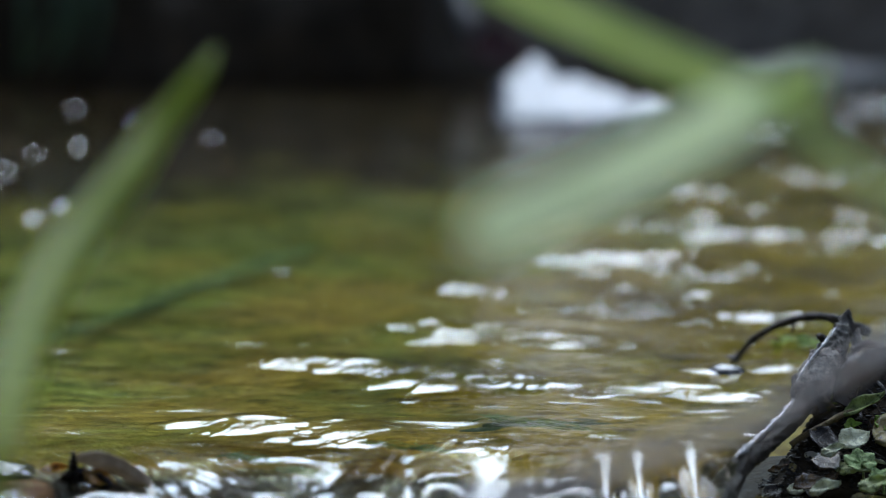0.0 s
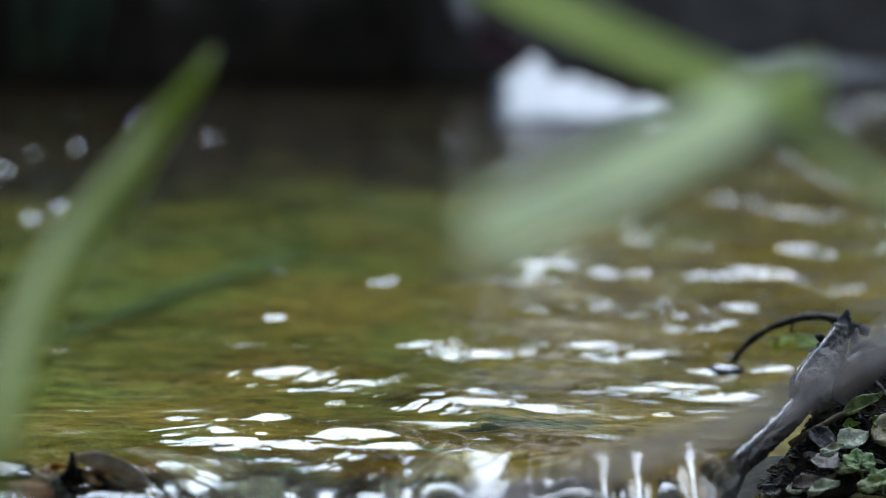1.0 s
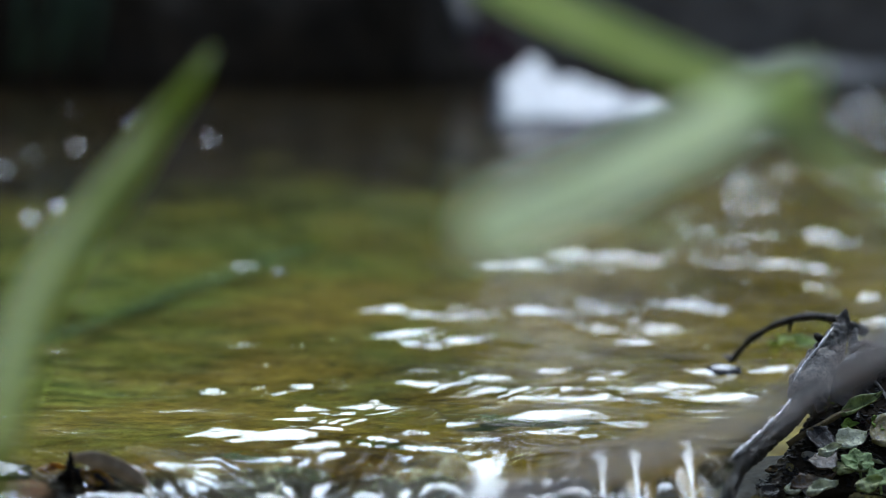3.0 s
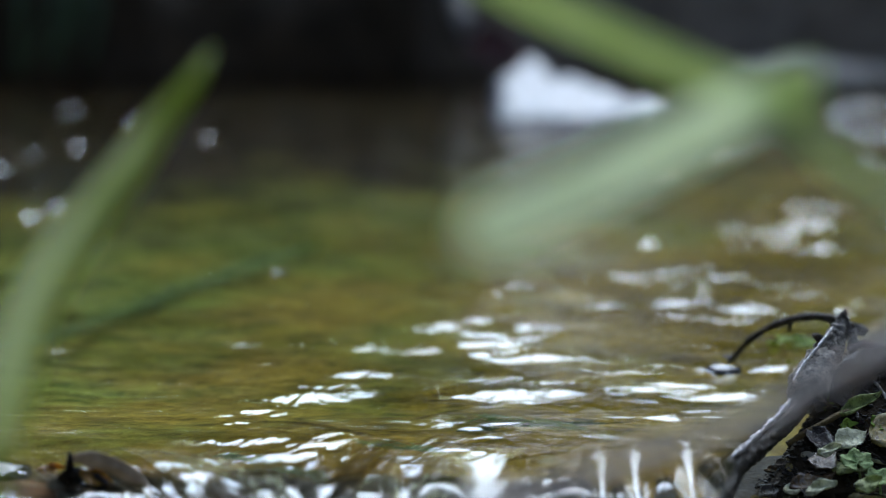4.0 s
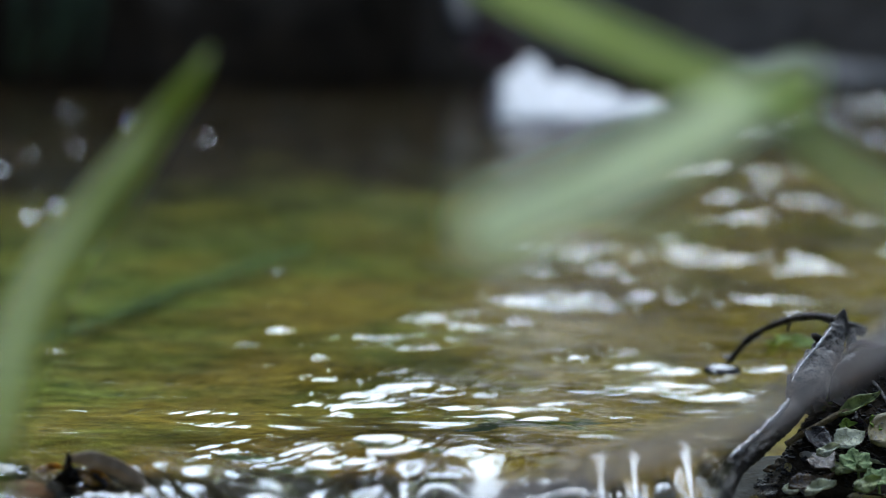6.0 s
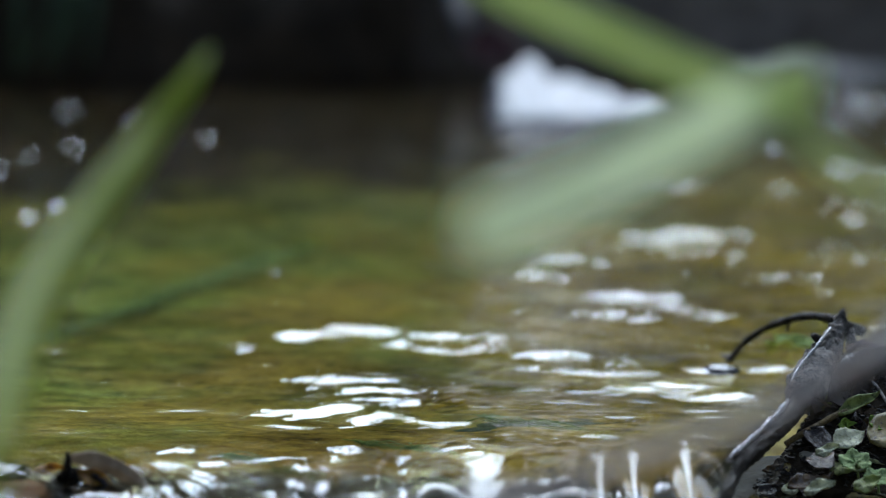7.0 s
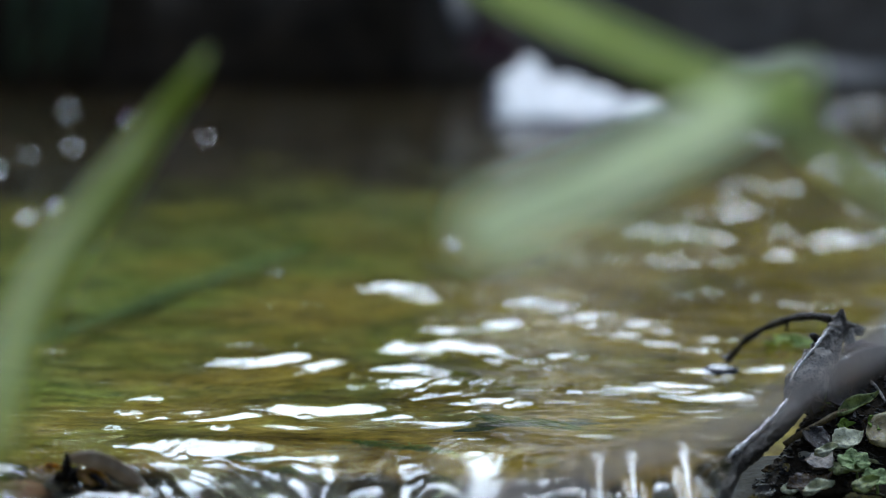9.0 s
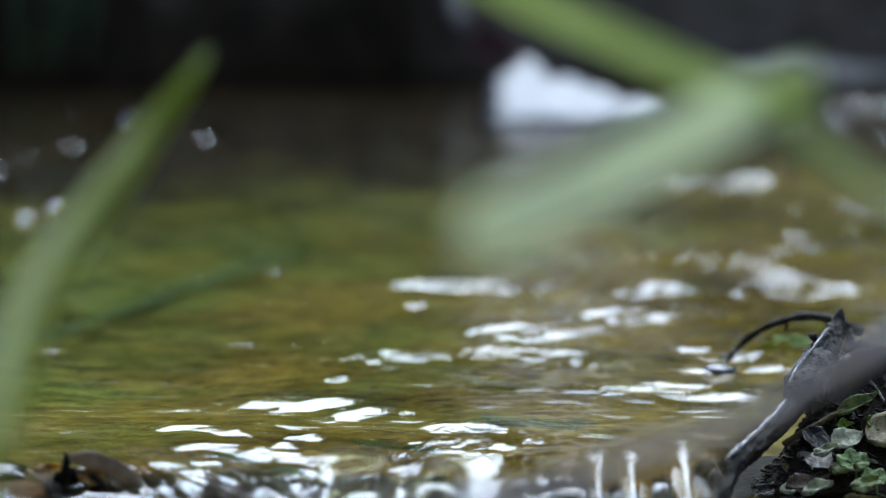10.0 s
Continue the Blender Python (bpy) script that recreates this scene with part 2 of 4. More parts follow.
WATER = mat_water("stream_water", (0.80, 0.81, 0.66))
WAVE = mat_water("wave_water", (0.985, 0.985, 0.97), deep=False)
FALLING = mat_water("falling_water", (0.80, 0.79, 0.60), 1.0, 0.15)
FALLING_CLEAR = mat_water("falling_fold", (0.985, 0.985, 0.97), 1.0, 0.10, False)
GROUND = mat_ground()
BARK_WET = mat_bark("wet_dark_bark", (0.004, 0.003, 0.002), (0.085, 0.066, 0.048), 0.45, 0.0)
BARK_GREY = mat_bark("weathered_grey_wood", (0.04, 0.032, 0.025), (0.66, 0.58, 0.50), 0.6, 0.0)
# whitish colour that carries the sky's gleam on the wet branch edges
GLEAM_WOOD = mat_bark("sky_gleam_wood", (0.50, 0.48, 0.47), (0.80, 0.78, 0.77), 0.35, 0.8)
BARK_DRY = mat_bark("tree_bark", (0.10, 0.08, 0.06), (0.26, 0.22, 0.18), 0.8)
REED = mat_leaf("dry_grey_reed", [(0.3, (0.58, 0.52, 0.48)), (0.7, (0.78, 0.71, 0.66))], 0.5, 0.4)
GRASS = mat_leaf("grass_green", [(0.3, (0.58, 0.68, 0.30)), (0.7, (0.72, 0.79, 0.44))], 0.45, 0.70)
# drooping blade's green, paled to carry sky sheen and light through it
GRASS_SHEEN = mat_leaf("grass_sky_sheen", [(0.3, (0.84, 0.92, 0.66)), (0.7, (0.92, 0.97, 0.78))], 0.24, 0.84)
GRASS_DEEP = mat_leaf("grass_deep_green", [(0.3, (0.33, 0.42, 0.022)), (0.7, (0.47, 0.56, 0.06))], 0.5, 0.68)
SOIL = mat_stone("wet_soil", (0.005, 0.003, 0.002), (0.028, 0.018, 0.010), 0.7)
STONE = mat_stone("wet_stone", (0.010, 0.010, 0.009), (0.06, 0.055, 0.045), 0.45)
STONE_SLICK = mat_stone("slick_stone", (0.01, 0.01, 0.011), (0.04, 0.038, 0.036), 0.06)
GREEN_STONE = mat_stone("algae_stone", (0.012, 0.020, 0.005), (0.045, 0.06, 0.014), 0.8)
FOAM = mat_leaf("white_foam", [(0.38, (0.045, 0.05, 0.06)), (0.64, (0.17, 0.192, 0.23))], 0.42, 0.0)
LEAF_GREEN = mat_leaf("fresh_leaf", [(0.3, (0.16, 0.28, 0.02)), (0.7, (0.36, 0.50, 0.05))], 0.6, 0.5, worn=0.8)
LEAF_PALE = mat_leaf("pale_leaf", [(0.38, (0.36, 0.35, 0.17)), (0.62, (0.76, 0.75, 0.50))], 0.45, 0.2, worn=0.8)
LEAF_BROWN = mat_leaf("wet_brown_leaf", [(0.3, (0.006, 0.004, 0.003)), (0.7, (0.05, 0.030, 0.018))], 0.28, 0.1, worn=0.8)
LEAF_AMBER = mat_leaf("amber_leaf", [(0.3, (0.14, 0.06, 0.006)), (0.7, (0.55, 0.28, 0.03))], 0.25, 0.5, worn=0.8)
WEED = mat_leaf("water_weed", [(0.3, (0.05, 0.11, 0.012)), (0.7, (0.13, 0.22, 0.03))], 0.4, 0.1)
LEAF_MINT = mat_leaf("mint_leaf", [(0.35, (0.20, 0.32, 0.09)), (0.65, (0.46, 0.57, 0.24))], 0.7, 0.4, worn=0.8)
LEAF_GREEN2 = mat_leaf("green_leaf", [(0.36, (0.14, 0.17, 0.035)), (0.64, (0.45, 0.50, 0.16))], 0.5, 0.4, worn=0.8)
LEAF_SLATE = mat_leaf("slate_leaf", [(0.35, (0.05, 0.037, 0.027)), (0.65, (0.24, 0.19, 0.145))], 0.14, 0.1, worn=0.8)
LEAF_TAUPE = mat_leaf("taupe_leaf", [(0.3, (0.26, 0.20, 0.13)), (0.7, (0.46, 0.38, 0.28))], 0.35, 0.5)
LEAF_OCHRE = mat_leaf("ochre_leaf", [(0.3, (0.16, 0.115, 0.03)), (0.7, (0.46, 0.36, 0.13))], 0.20, 0.25, worn=0.8)
LEAF_RED = mat_leaf("red_leaf", [(0.3, (0.05, 0.010, 0.008)), (0.7, (0.10, 0.02, 0.015))], 0.5, 0.2)
LEAF_AMBER_DARK = mat_leaf("dark_amber_leaf", [(0.3, (0.03, 0.015, 0.004)), (0.7, (0.14, 0.07, 0.015))], 0.28, 0.3, worn=0.8)
STRAW = mat_bark("straw", (0.12, 0.07, 0.02), (0.32, 0.22, 0.09), 0.4)
RED_STEM = mat_bark("red_stem", (0.03, 0.012, 0.014), (0.10, 0.04, 0.045), 0.25)
PALE_BARK = mat_bark("pale_root", (0.30, 0.26, 0.24), (0.5, 0.45, 0.42), 0.5)
PALE_STONE = mat_stone("pale_stone", (0.25, 0.21, 0.15), (0.42, 0.37, 0.28), 0.4)
OCHRE_STONE = mat_stone("ochre_stone", (0.10, 0.06, 0.015), (0.28, 0.19, 0.05), 0.4)
RUSTY_STONE = mat_stone("rusty_stone", (0.08, 0.035, 0.02), (0.26, 0.13, 0.08), 0.2)
GREY_STONE = mat_stone("grey_stone", (0.03, 0.028, 0.027), (0.11, 0.104, 0.10), 0.75)
CROWN = mat_leaf("tree_leaves", [(0.3, (0.015, 0.03, 0.008)), (0.7, (0.05, 0.09, 0.02))], 0.5, 0.15, 60)

# ---------------------------------------------------------------- the lie of the land
POOL = -0.105


def lip_line(x):
    return 1.372 + 0.010 * np.sin(21 * x + 0.6) + 0.008 * np.sin(57 * x + 2) + 0.004 * np.sin(141 * x + 1) + 0.0028 * np.sin(263 * x) + 0.0016 * np.sin(411 * x + 2)


def steepness(x):
    """How steeply the stream drops along its lip: tongues between slacker stretches."""
    m = -0.004 + 0.006 * np.sin(83 * x + 2.2)
    for c, w, h in ((-0.098, 0.022, 0.065), (-0.048, 0.011, 0.14), (-0.014, 0.006, 0.08), (0.019, 0.012, 0.15), (0.042, 0.006, 0.05), (0.0662, 0.0042, 0.16), (0.0805, 0.0046, 0.18), (0.104, 0.006, 0.30)):
        m = m + (h - m) * np.exp(-((x - c) / w) ** 2)
    return m


def fall(x, y):
    """The drop of the stream over its lip: gentle tongues between steeper stretches."""
    s = np.clip(lip_line(x) - y, 0, None)
    steep = steepness(x)
    a_ = 0.032
    return -steep * (np.sqrt(s * s + a_ * a_) - a_) - 32 * np.clip(s - 0.075, 0, None) ** 2


def far_bank(x):
    return 2.40 + 2.05 * np.clip(x - 0.37, 0, None) + 0.03 * np.sin(9 * x) + 0.012 * np.sin(31 * x)


def near_bank(y):
    return 0.150 + 0.40 * np.clip(y - 1.415, None, 0) + 0.28 * np.clip(y - 1.415, 0, None) + 0.40 * np.clip(y - 1.56, 0, None) + 0.004 * np.sin(40 * y)


def land(x, y):
    g = np.random.default_rng(3)
    rough = ripples(x, y, g, 14, 0.05, 0.25, 0, 90, 0.16) + ripples(x, y, g, 14, 0.015, 0.05, 0, 90, 0.22)
    up = smooth01((y - 1.40) / 0.10)
    bed = -0.020 - 0.025 * up + rough * (0.35 + 0.65 * up) + fall(x, y)
    bed = np.maximum(bed, -0.16 + 0.3 * rough)
    d = y - far_bank(x)
    z = bed + smooth01(d / 0.10) * 0.12 + smooth01((d - 0.05) / 0.55) * (0.46 - 0.36 * smooth01((x + 0.02) / 0.10) * smooth01((0.9 - x) / 0.4)) + smooth01((d - 0.4) / 3.0) * 0.6 + rough * smooth01(d / 0.2) * 2
    # the wet heap of soil at the near bank
    d = x - near_bank(y)
    h = smooth01(d / 0.014) * smooth01((y - 1.28) / 0.05) * np.where(y < far_bank(x), 1, 0)
    top = -0.024 + np.clip(0.64 * (y - 1.375), -0.045, 0.036) + 0.10 * np.clip(y - 1.43, 0, 0.3) + 0.22 * np.clip(d - 0.06, 0, 0.8) * smooth01((y - 1.3) / 0.1) + 0.35 * rough - 0.027 * smooth01((y - 1.462) / 0.03)
    z = z * (1 - h) + top * h
    z = z + smooth01((-0.75 - x) / 0.5) * 0.5
    z = z + smooth01((1.12 - y) / 0.12) * 0.11 + smooth01((0.5 - y) / 2) * 0.1
    return z


def stretched(fine_lo, fine_hi, step, far_lo, far_hi):
    a_ = list(np.arange(fine_lo, fine_hi + step / 2, step))
    s = step
    while a_[-1] < far_hi:
        s *= 1.25
        a_.append(min(a_[-1] + s, far_hi))
    s = step
    while a_[0] > far_lo:
        s *= 1.25
        a_.insert(0, max(a_[0] - s, far_lo))
    return np.array(a_)


gx, gy = stretched(-0.36, 0.40, 0.005, -300, 300), stretched(1.2, 2.8, 0.005, -300, 400)
GX, GY = np.meshgrid(gx, gy)
co, fc = grid(gx, gy, land(GX, GY))
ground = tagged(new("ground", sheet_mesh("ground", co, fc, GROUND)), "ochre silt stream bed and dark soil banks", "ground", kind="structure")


def water_height(x, y):
    g = np.random.default_rng(11)
    calm = ripples(x, y, g, 16, 0.010, 0.035, -100, 20, 0.032) + ripples(x, y, g, 8, 0.04, 0.10, -110, 25, 0.018)
    calm = calm + np.exp(-((y - 1.43) / 0.035) ** 2) * ripples(0.35 * x, y, g, 6, 0.008, 0.013, 88, 7, 0.03)
    s = lip_line(x) - y
    over = smooth01((s + 0.012) / 0.05)
    run = x - np.clip(s, 0, None) * (0.15 - 0.65 * np.tanh((x + 0.06) / 0.04))
    fan = smooth01((-0.05 - x) / 0.03)
    quiet = 1 - 0.75 * smooth01((x - 0.05) / 0.012)
    streak = ripples(run, 0.18 * y, g, 14, 0.012, 0.034, 0, 12, 0.026) + (0.25 + 0.75 * fan) * ripples(run, 0.10 * y, g, 24, 0.0030, 0.008, 0, 8, 0.12)
    brink = np.exp(-((s - 0.006) / 0.016) ** 2)
    streak = streak + brink * (0.10 + 0.6 * np.clip(steepness(x) - 0.10, 0, 1)) * ripples(x, y, g, 18, 0.014, 0.030, -90, 55, 0.085)
    near = smooth01((s + 0.05) / 0.05)
    chop = ripples(run, y, g, 18, 0.018, 0.050, -95, 45, 0.019)
    z = calm * (1 - 0.75 * over) + fall(x, y) + streak * over * quiet + chop * near * quiet
    # standing waves behind drowned wood and stones
    for bx, by, w, l, h in ((0.105, 1.470, 0.040, 0.015, 0.0042), (0.157, 1.508, 0.012, 0.010, 0.003), (0.122, 1.504, 0.008, 0.008, 0.002), (0.135, 1.455, 0.016, 0.014, 0.003), (0.300, 2.275, 0.035, 0.022, 0.0065), (0.262, 2.20, 0.02, 0.016, 0.004)):
        env = np.exp(-((x - bx) / w) ** 2 - ((y - by) / l) ** 2)
        z = z + env * (0.6 * h + ripples(x, y, g, 10, 0.006, 0.022, -85, 28, 0.10) + ripples(x, y, g, 12, 0.0045, 0.008, -35, 14, 0.13))
    return np.maximum(z, POOL - 0.02)


wx, wy = stretched(-0.33, 0.33, 0.0016, -1.3, 3.4), stretched(1.388, 2.42, 0.0019, 1.388, 7.6)
WX, WY = np.meshgrid(wx, wy)
def wet_side(xs, ys):
    """Cells of a water sheet on the stream's side of the branch that dams it."""
    x, y = np.meshgrid(0.5 * (xs[1:] + xs[:-1]), 0.5 * (ys[1:] + ys[:-1]))
    return ~((x > near_bank(y) + 0.003) & (y < 1.47))


co, fc = grid(wx, wy, water_height(WX, WY), wet_side(wx, wy))
water = tagged(new("water", sheet_mesh("water", co, fc, WATER)), "clear shallow stream running over a low lip", "water", kind="structure")
fx, fy = stretched(-0.20, 0.17, 0.0009, -1.3, 2.2), np.linspace(1.252, 1.388, 98)
FX, FY = np.meshgrid(fx, fy)
co, fc = grid(fx, fy, water_height(FX, FY), wet_side(fx, fy))
water_fall = tagged(new("water_fall", sheet_mesh("water_fall", co, fc, FALLING)), "glassy water sliding over the low lip", "water", kind="structure")
px_, py_ = np.linspace(-1.3, 1.3, 130), np.linspace(0.6, 1.30, 80)
PX, PY = np.meshgrid(px_, py_)
co, fc = grid(px_, py_, POOL + ripples(PX, PY, np.random.default_rng(5), 14, 0.05, 0.15, -90, 50, 0.12))
lower_water = tagged(new("water_lower", sheet_mesh("water_lower", co, fc, WATER)), "lower pool below the lip", "water", kind="structure")

ux, uy = np.linspace(0.120, 0.300, 100), np.linspace(1.285, 1.392, 80)
UX, UY = np.meshgrid(ux, uy)
co, fc = grid(ux, uy, -0.0225 + ripples(UX, UY, np.random.default_rng(8), 12, 0.008, 0.03, -90, 45, 0.085), UX[1:, 1:] > near_bank(UY[1:, 1:]) + 0.004)
puddle = tagged(new("water_puddle", sheet_mesh("water_puddle", co, fc, WATER)), "shallow puddle at the foot of the wet bank", "water", kind="structure")

for ob in (water, water_fall, lower_water, puddle):
    ob.visible_shadow = False

# ---------------------------------------------------------------- moving water: rigid wavelets that ride the current
FLOW = Vector((-0.48, -0.877)).normalized()
CROSS = Vector((-FLOW.y, FLOW.x))
SPEED = 0.50
LIP_AT = Vector((-0.066, 1.362))
WAVES, FALLS = [], []


def wavelet_mesh(k, small=False):
    """The rippled front of a low swell, its long face turned downstream."""
    g = np.random.default_rng(100 + k)
    n = 26 if small else 124
    r = 0.003 + 0.006 * g.random() if small else 0.026 + 0.017 * g.random()
    v = np.linspace(-1, 1, n)
    X, Y = np.meshgrid(v, v)
    x, y = 1.25 * r * X, r * Y
    blot = ripples(X, Y, g, 8, 0.5, 1.5, 0, 90, 1.0) * 2.2
    env = smooth01(1.15 * (1 - np.hypot(X, Y) ** 2) * (0.75 + 0.8 * blot.clip(-0.8, 0.8)))
    bend = 0.25 * ripples(X, Y, g, 6, 0.9, 2.0, 0, 90, 1.0)
    if small:
        z = -0.0006 + env * (0.0008 + 0.12 * y + 0.00012 * np.sin(5 * X + 3 * Y + k))
    else:
        swell = (0.016 + 0.024 * g.random()) * r * np.sin(math.pi * (0.85 * Y + 0.3 * X + bend))
        chop = ripples(x, y, g, 10, 0.013, 0.032, -75, 38, 0.098) + ripples(x, y, g, 16, 0.005, 0.012, -97, 38, 0.035)
        if k % 3:
            # long capillary streaks drawn out along the current
            chop = chop * 0.62 + ripples(x, y, g, 10, 0.0048, 0.010, -31, 9, 0.07 + 0.07 * g.random()) * smooth01(0.55 + 0.9 * blot)
        z = -0.0006 * (1 - env) + env * (swell + chop)
    co_, f_ = grid(v * r * 1.25, v * r, z)
    zf = np.maximum.reduce([z[:-1, :-1], z[1:, 1:], z[1:, :-1], z[:-1, 1:]]).ravel()
    return sheet_mesh("wavelet", co_, f_[zf > -0.0005], WAVE)


def build_wavelets():
    kinds = [wavelet_mesh(k) for k in range(28)]
    small = [wavelet_mesh(50 + k, True) for k in range(14)]
    g = random.Random(21)
    for i in range(64):
        for lane in (-0.043, -0.015, 0.015, 0.043):
            ob = tagged(new("wavelet", g.choice(kinds)), "travelling wave with pale sky on its slope", "wave", "waves of the current")
            s0 = 0.06 - 0.096 * (i + g.uniform(-0.25, 0.25))
            WAVES.append((ob, s0, lane + g.gauss(0, 0.016), g.uniform(-14, 14), g.uniform(0, 6.28), g.uniform(1.1, 2.0), g.uniform(0.97, 1.03)))
    for i in range(90):
        ob = tagged(new("wavelet", g.choice(small)), "tiny travelling ripple catching the pale sky", "wave", "waves of the current")
        WAVES.append((ob, -0.05 - 6.0 * i / 90, g.gauss(-0.01, 0.07), g.uniform(-14, 14), g.uniform(0, 6.28), g.uniform(1.1, 2.0), g.uniform(0.9, 1.1)))


def falls_mesh(x0, w, k):
    """A piece of the falling sheet, shaped to the lip."""
    g = np.random.default_rng(200 + k)
    u, s = np.linspace(-1, 1, 56), np.linspace(0.002, 0.088, 60)
    U, S = np.meshgrid(u, s)
    X = x0 + U * w
    Y = lip_line(np.full_like(X, x0)) - S
    T = (S - 0.002) / 0.086
    blot = ripples(U, 3 * T, g, 8, 0.6, 1.8, 0, 90, 1.0) * 1.6
    env = smooth01(1.1 * (1 - U * U) * (0.6 + blot)) * smooth01(T * 5) * smooth01((1 - T) * 3)
    run = X - S * (0.15 - 0.65 * math.tanh((x0 + 0.06) / 0.04))
    z = -0.0012 + env * (0.0013 + ripples(run, 0.2 * Y, g, 8, 0.008, 0.024, 0, 12, 0.06) + ripples(run, 0.1 * Y, g, 14, 0.003, 0.007, 0, 8, 0.09) + ripples(X, Y, g, 6, 0.02, 0.04, -90, 40, 0.03))
    X = X + S * (0.15 - 0.65 * math.tanh((x0 + 0.06) / 0.04))
    Y = Y + lip_line(X) - lip_line(np.full_like(X, x0))
    z = z + fall(X, Y)
    idx = np.arange(U.size).reshape(U.shape)
    f_ = np.stack([idx[:-1, :-1], idx[1:, :-1], idx[1:, 1:], idx[:-1, 1:]], -1).reshape(-1, 4)
    co_ = np.stack([X - x0, Y - 1.37, z], -1).reshape(-1, 3)
    live = (env[:-1, :-1] + env[1:, 1:] + env[1:, :-1] + env[:-1, 1:]).reshape(-1) > 0
    return sheet_mesh("falling_ripple", co_, f_[live], FALLING_CLEAR)


def build_falls():
    g = random.Random(5)
    for k, x0 in enumerate((-0.116, -0.100, -0.060, -0.040, 0.012, 0.026)):
        ob = new("falling_ripple", falls_mesh(x0, 0.012 + 0.008 * g.random(), k))
        ob.location = (x0, 1.37, 0)
        tagged(ob, "glassy fold of water sliding over the lip", "wave", "folds of the small fall")
        FALLS.append((ob, x0, g.uniform(0, 6.28), g.uniform(0.9, 1.7)))


build_wavelets()
build_falls()

# ---------------------------------------------------------------- grass in front
STEM = [(0.3000, 1.0000, 0.2200), (0.1322, 0.8974, 0.1593), (0.1106, 0.8949, 0.1472), (0.0859, 0.8923, 0.1340), (0.0562, 0.8855, 0.1258), (0.0254, 0.8784, 0.1158), (0.0024, 0.8666, 0.1082), (-0.0600, 0.8800, -0.0200)]
BLADE = [(-0.1400, 0.8000, -0.0200), (-0.1153, 0.8090, 0.1252), (-0.1122, 0.8343, 0.1492), (-0.1114, 0.8669, 0.1593), (-0.1089, 0.8995, 0.1691), (-0.1008, 0.9324, 0.1800), (-0.0915, 0.9549, 0.1905), (-0.0826, 0.9775, 0.2016), (-0.0725, 0.9903, 0.2140), (-0.0683, 1.0017, 0.2203)]
grass = empty("grass_tuft", (-0.140, 0.80, -0.02), "broad green grass blade leaning over the stream", "grass")
def local(ob, pts):
    return [tuple(Vector(p) - ob.location) for p in pts]


bm = bmesh.new()
blade(bm, local(grass, BLADE), 0.0106, (0.75, -0.2, -0.5), tip=0.34, base=0.6)
part("blade", bm, GRASS_DEEP, grass)
bm = bmesh.new()
tube(bm, local(grass, spline(BLADE, 40)), [0.0006 - 0.000012 * i for i in range(40)], 6)
part("midrib", bm, GRASS_DEEP, grass, "paler midrib")
bm = bmesh.new()
tube(bm, local(grass, spline([BLADE[0], tuple(0.6 * p + 0.4 * q for p, q in zip(BLADE[0], BLADE[1]))], 8)), [0.0045 - 0.0002 * i for i in range(8)], 10)
part("sheath", bm, GRASS_DEEP, grass)

plant = empty("grass_plant", (0.2060, 0.8650, -0.0500), "bent grass stalk with two broad drooping blades", "grass")
bm = bmesh.new()
blade(bm, local(plant, [(0.2060, 0.8650, -0.0500), (0.1579, 0.8055, 0.1239), (0.1326, 0.8384, 0.1940), (0.1138, 0.8499, 0.2050), (0.0967, 0.8524, 0.2172), (0.0894, 0.8540, 0.2249), (0.0874, 0.8547, 0.2281)]), 0.0062, (0.3, 0.6, 0.6), tip=0.05, base=0.8)
part("stalk", bm, GRASS, plant)
bm = bmesh.new()
blade(bm, local(plant, [(0.0858, 0.8540, 0.2249), (0.0901, 0.8550, 0.2299), (0.0949, 0.8602, 0.2328), (0.0984, 0.8656, 0.2361)]), 0.0125, (0.8, 0.3, -0.5), tip=0.4, n=16, base=0.9)
part("sheath", bm, GRASS, plant)
bm = bmesh.new()
blade(bm, local(plant, [(0.0874, 0.8547, 0.2281), (0.0791, 0.8550, 0.2295), (0.0610, 0.8655, 0.2357), (0.0439, 0.8762, 0.2422), (0.0219, 0.8872, 0.2507), (-0.0128, 0.9085, 0.2641)]), 0.0080, (0.0, 0.3, 0.95), tip=0.2)
part("blade", bm, GRASS, plant)
bm = bmesh.new()
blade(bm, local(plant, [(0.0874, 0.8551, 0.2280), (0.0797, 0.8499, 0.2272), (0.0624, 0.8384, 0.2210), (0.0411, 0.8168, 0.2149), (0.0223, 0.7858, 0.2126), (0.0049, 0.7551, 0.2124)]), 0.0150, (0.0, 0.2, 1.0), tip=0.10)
part("blade", bm, GRASS_SHEEN, plant, "drooping blade, paled to carry the sky's sheen")

reed = empty("dead_reed", STEM[-1], "dry grey-brown reed slanting across the fall", "reed")
line = local(reed, spline(STEM, 61))
for k in range(3):
    bm = bmesh.new()
    tube(bm, line[20 * k:20 * k + 21], [0.0029 - 0.0002 * k - 0.00001 * i for i in range(21)], 12, 0.04, k)
    part("culm", bm, REED, reed)
for k in (20, 40):
    bm = bmesh.new()
    tube(bm, line[k - 1:k + 2], [0.0030, 0.0036, 0.0028], 12, 0.04, k)
    part("node", bm, REED, reed, "thickened joint")

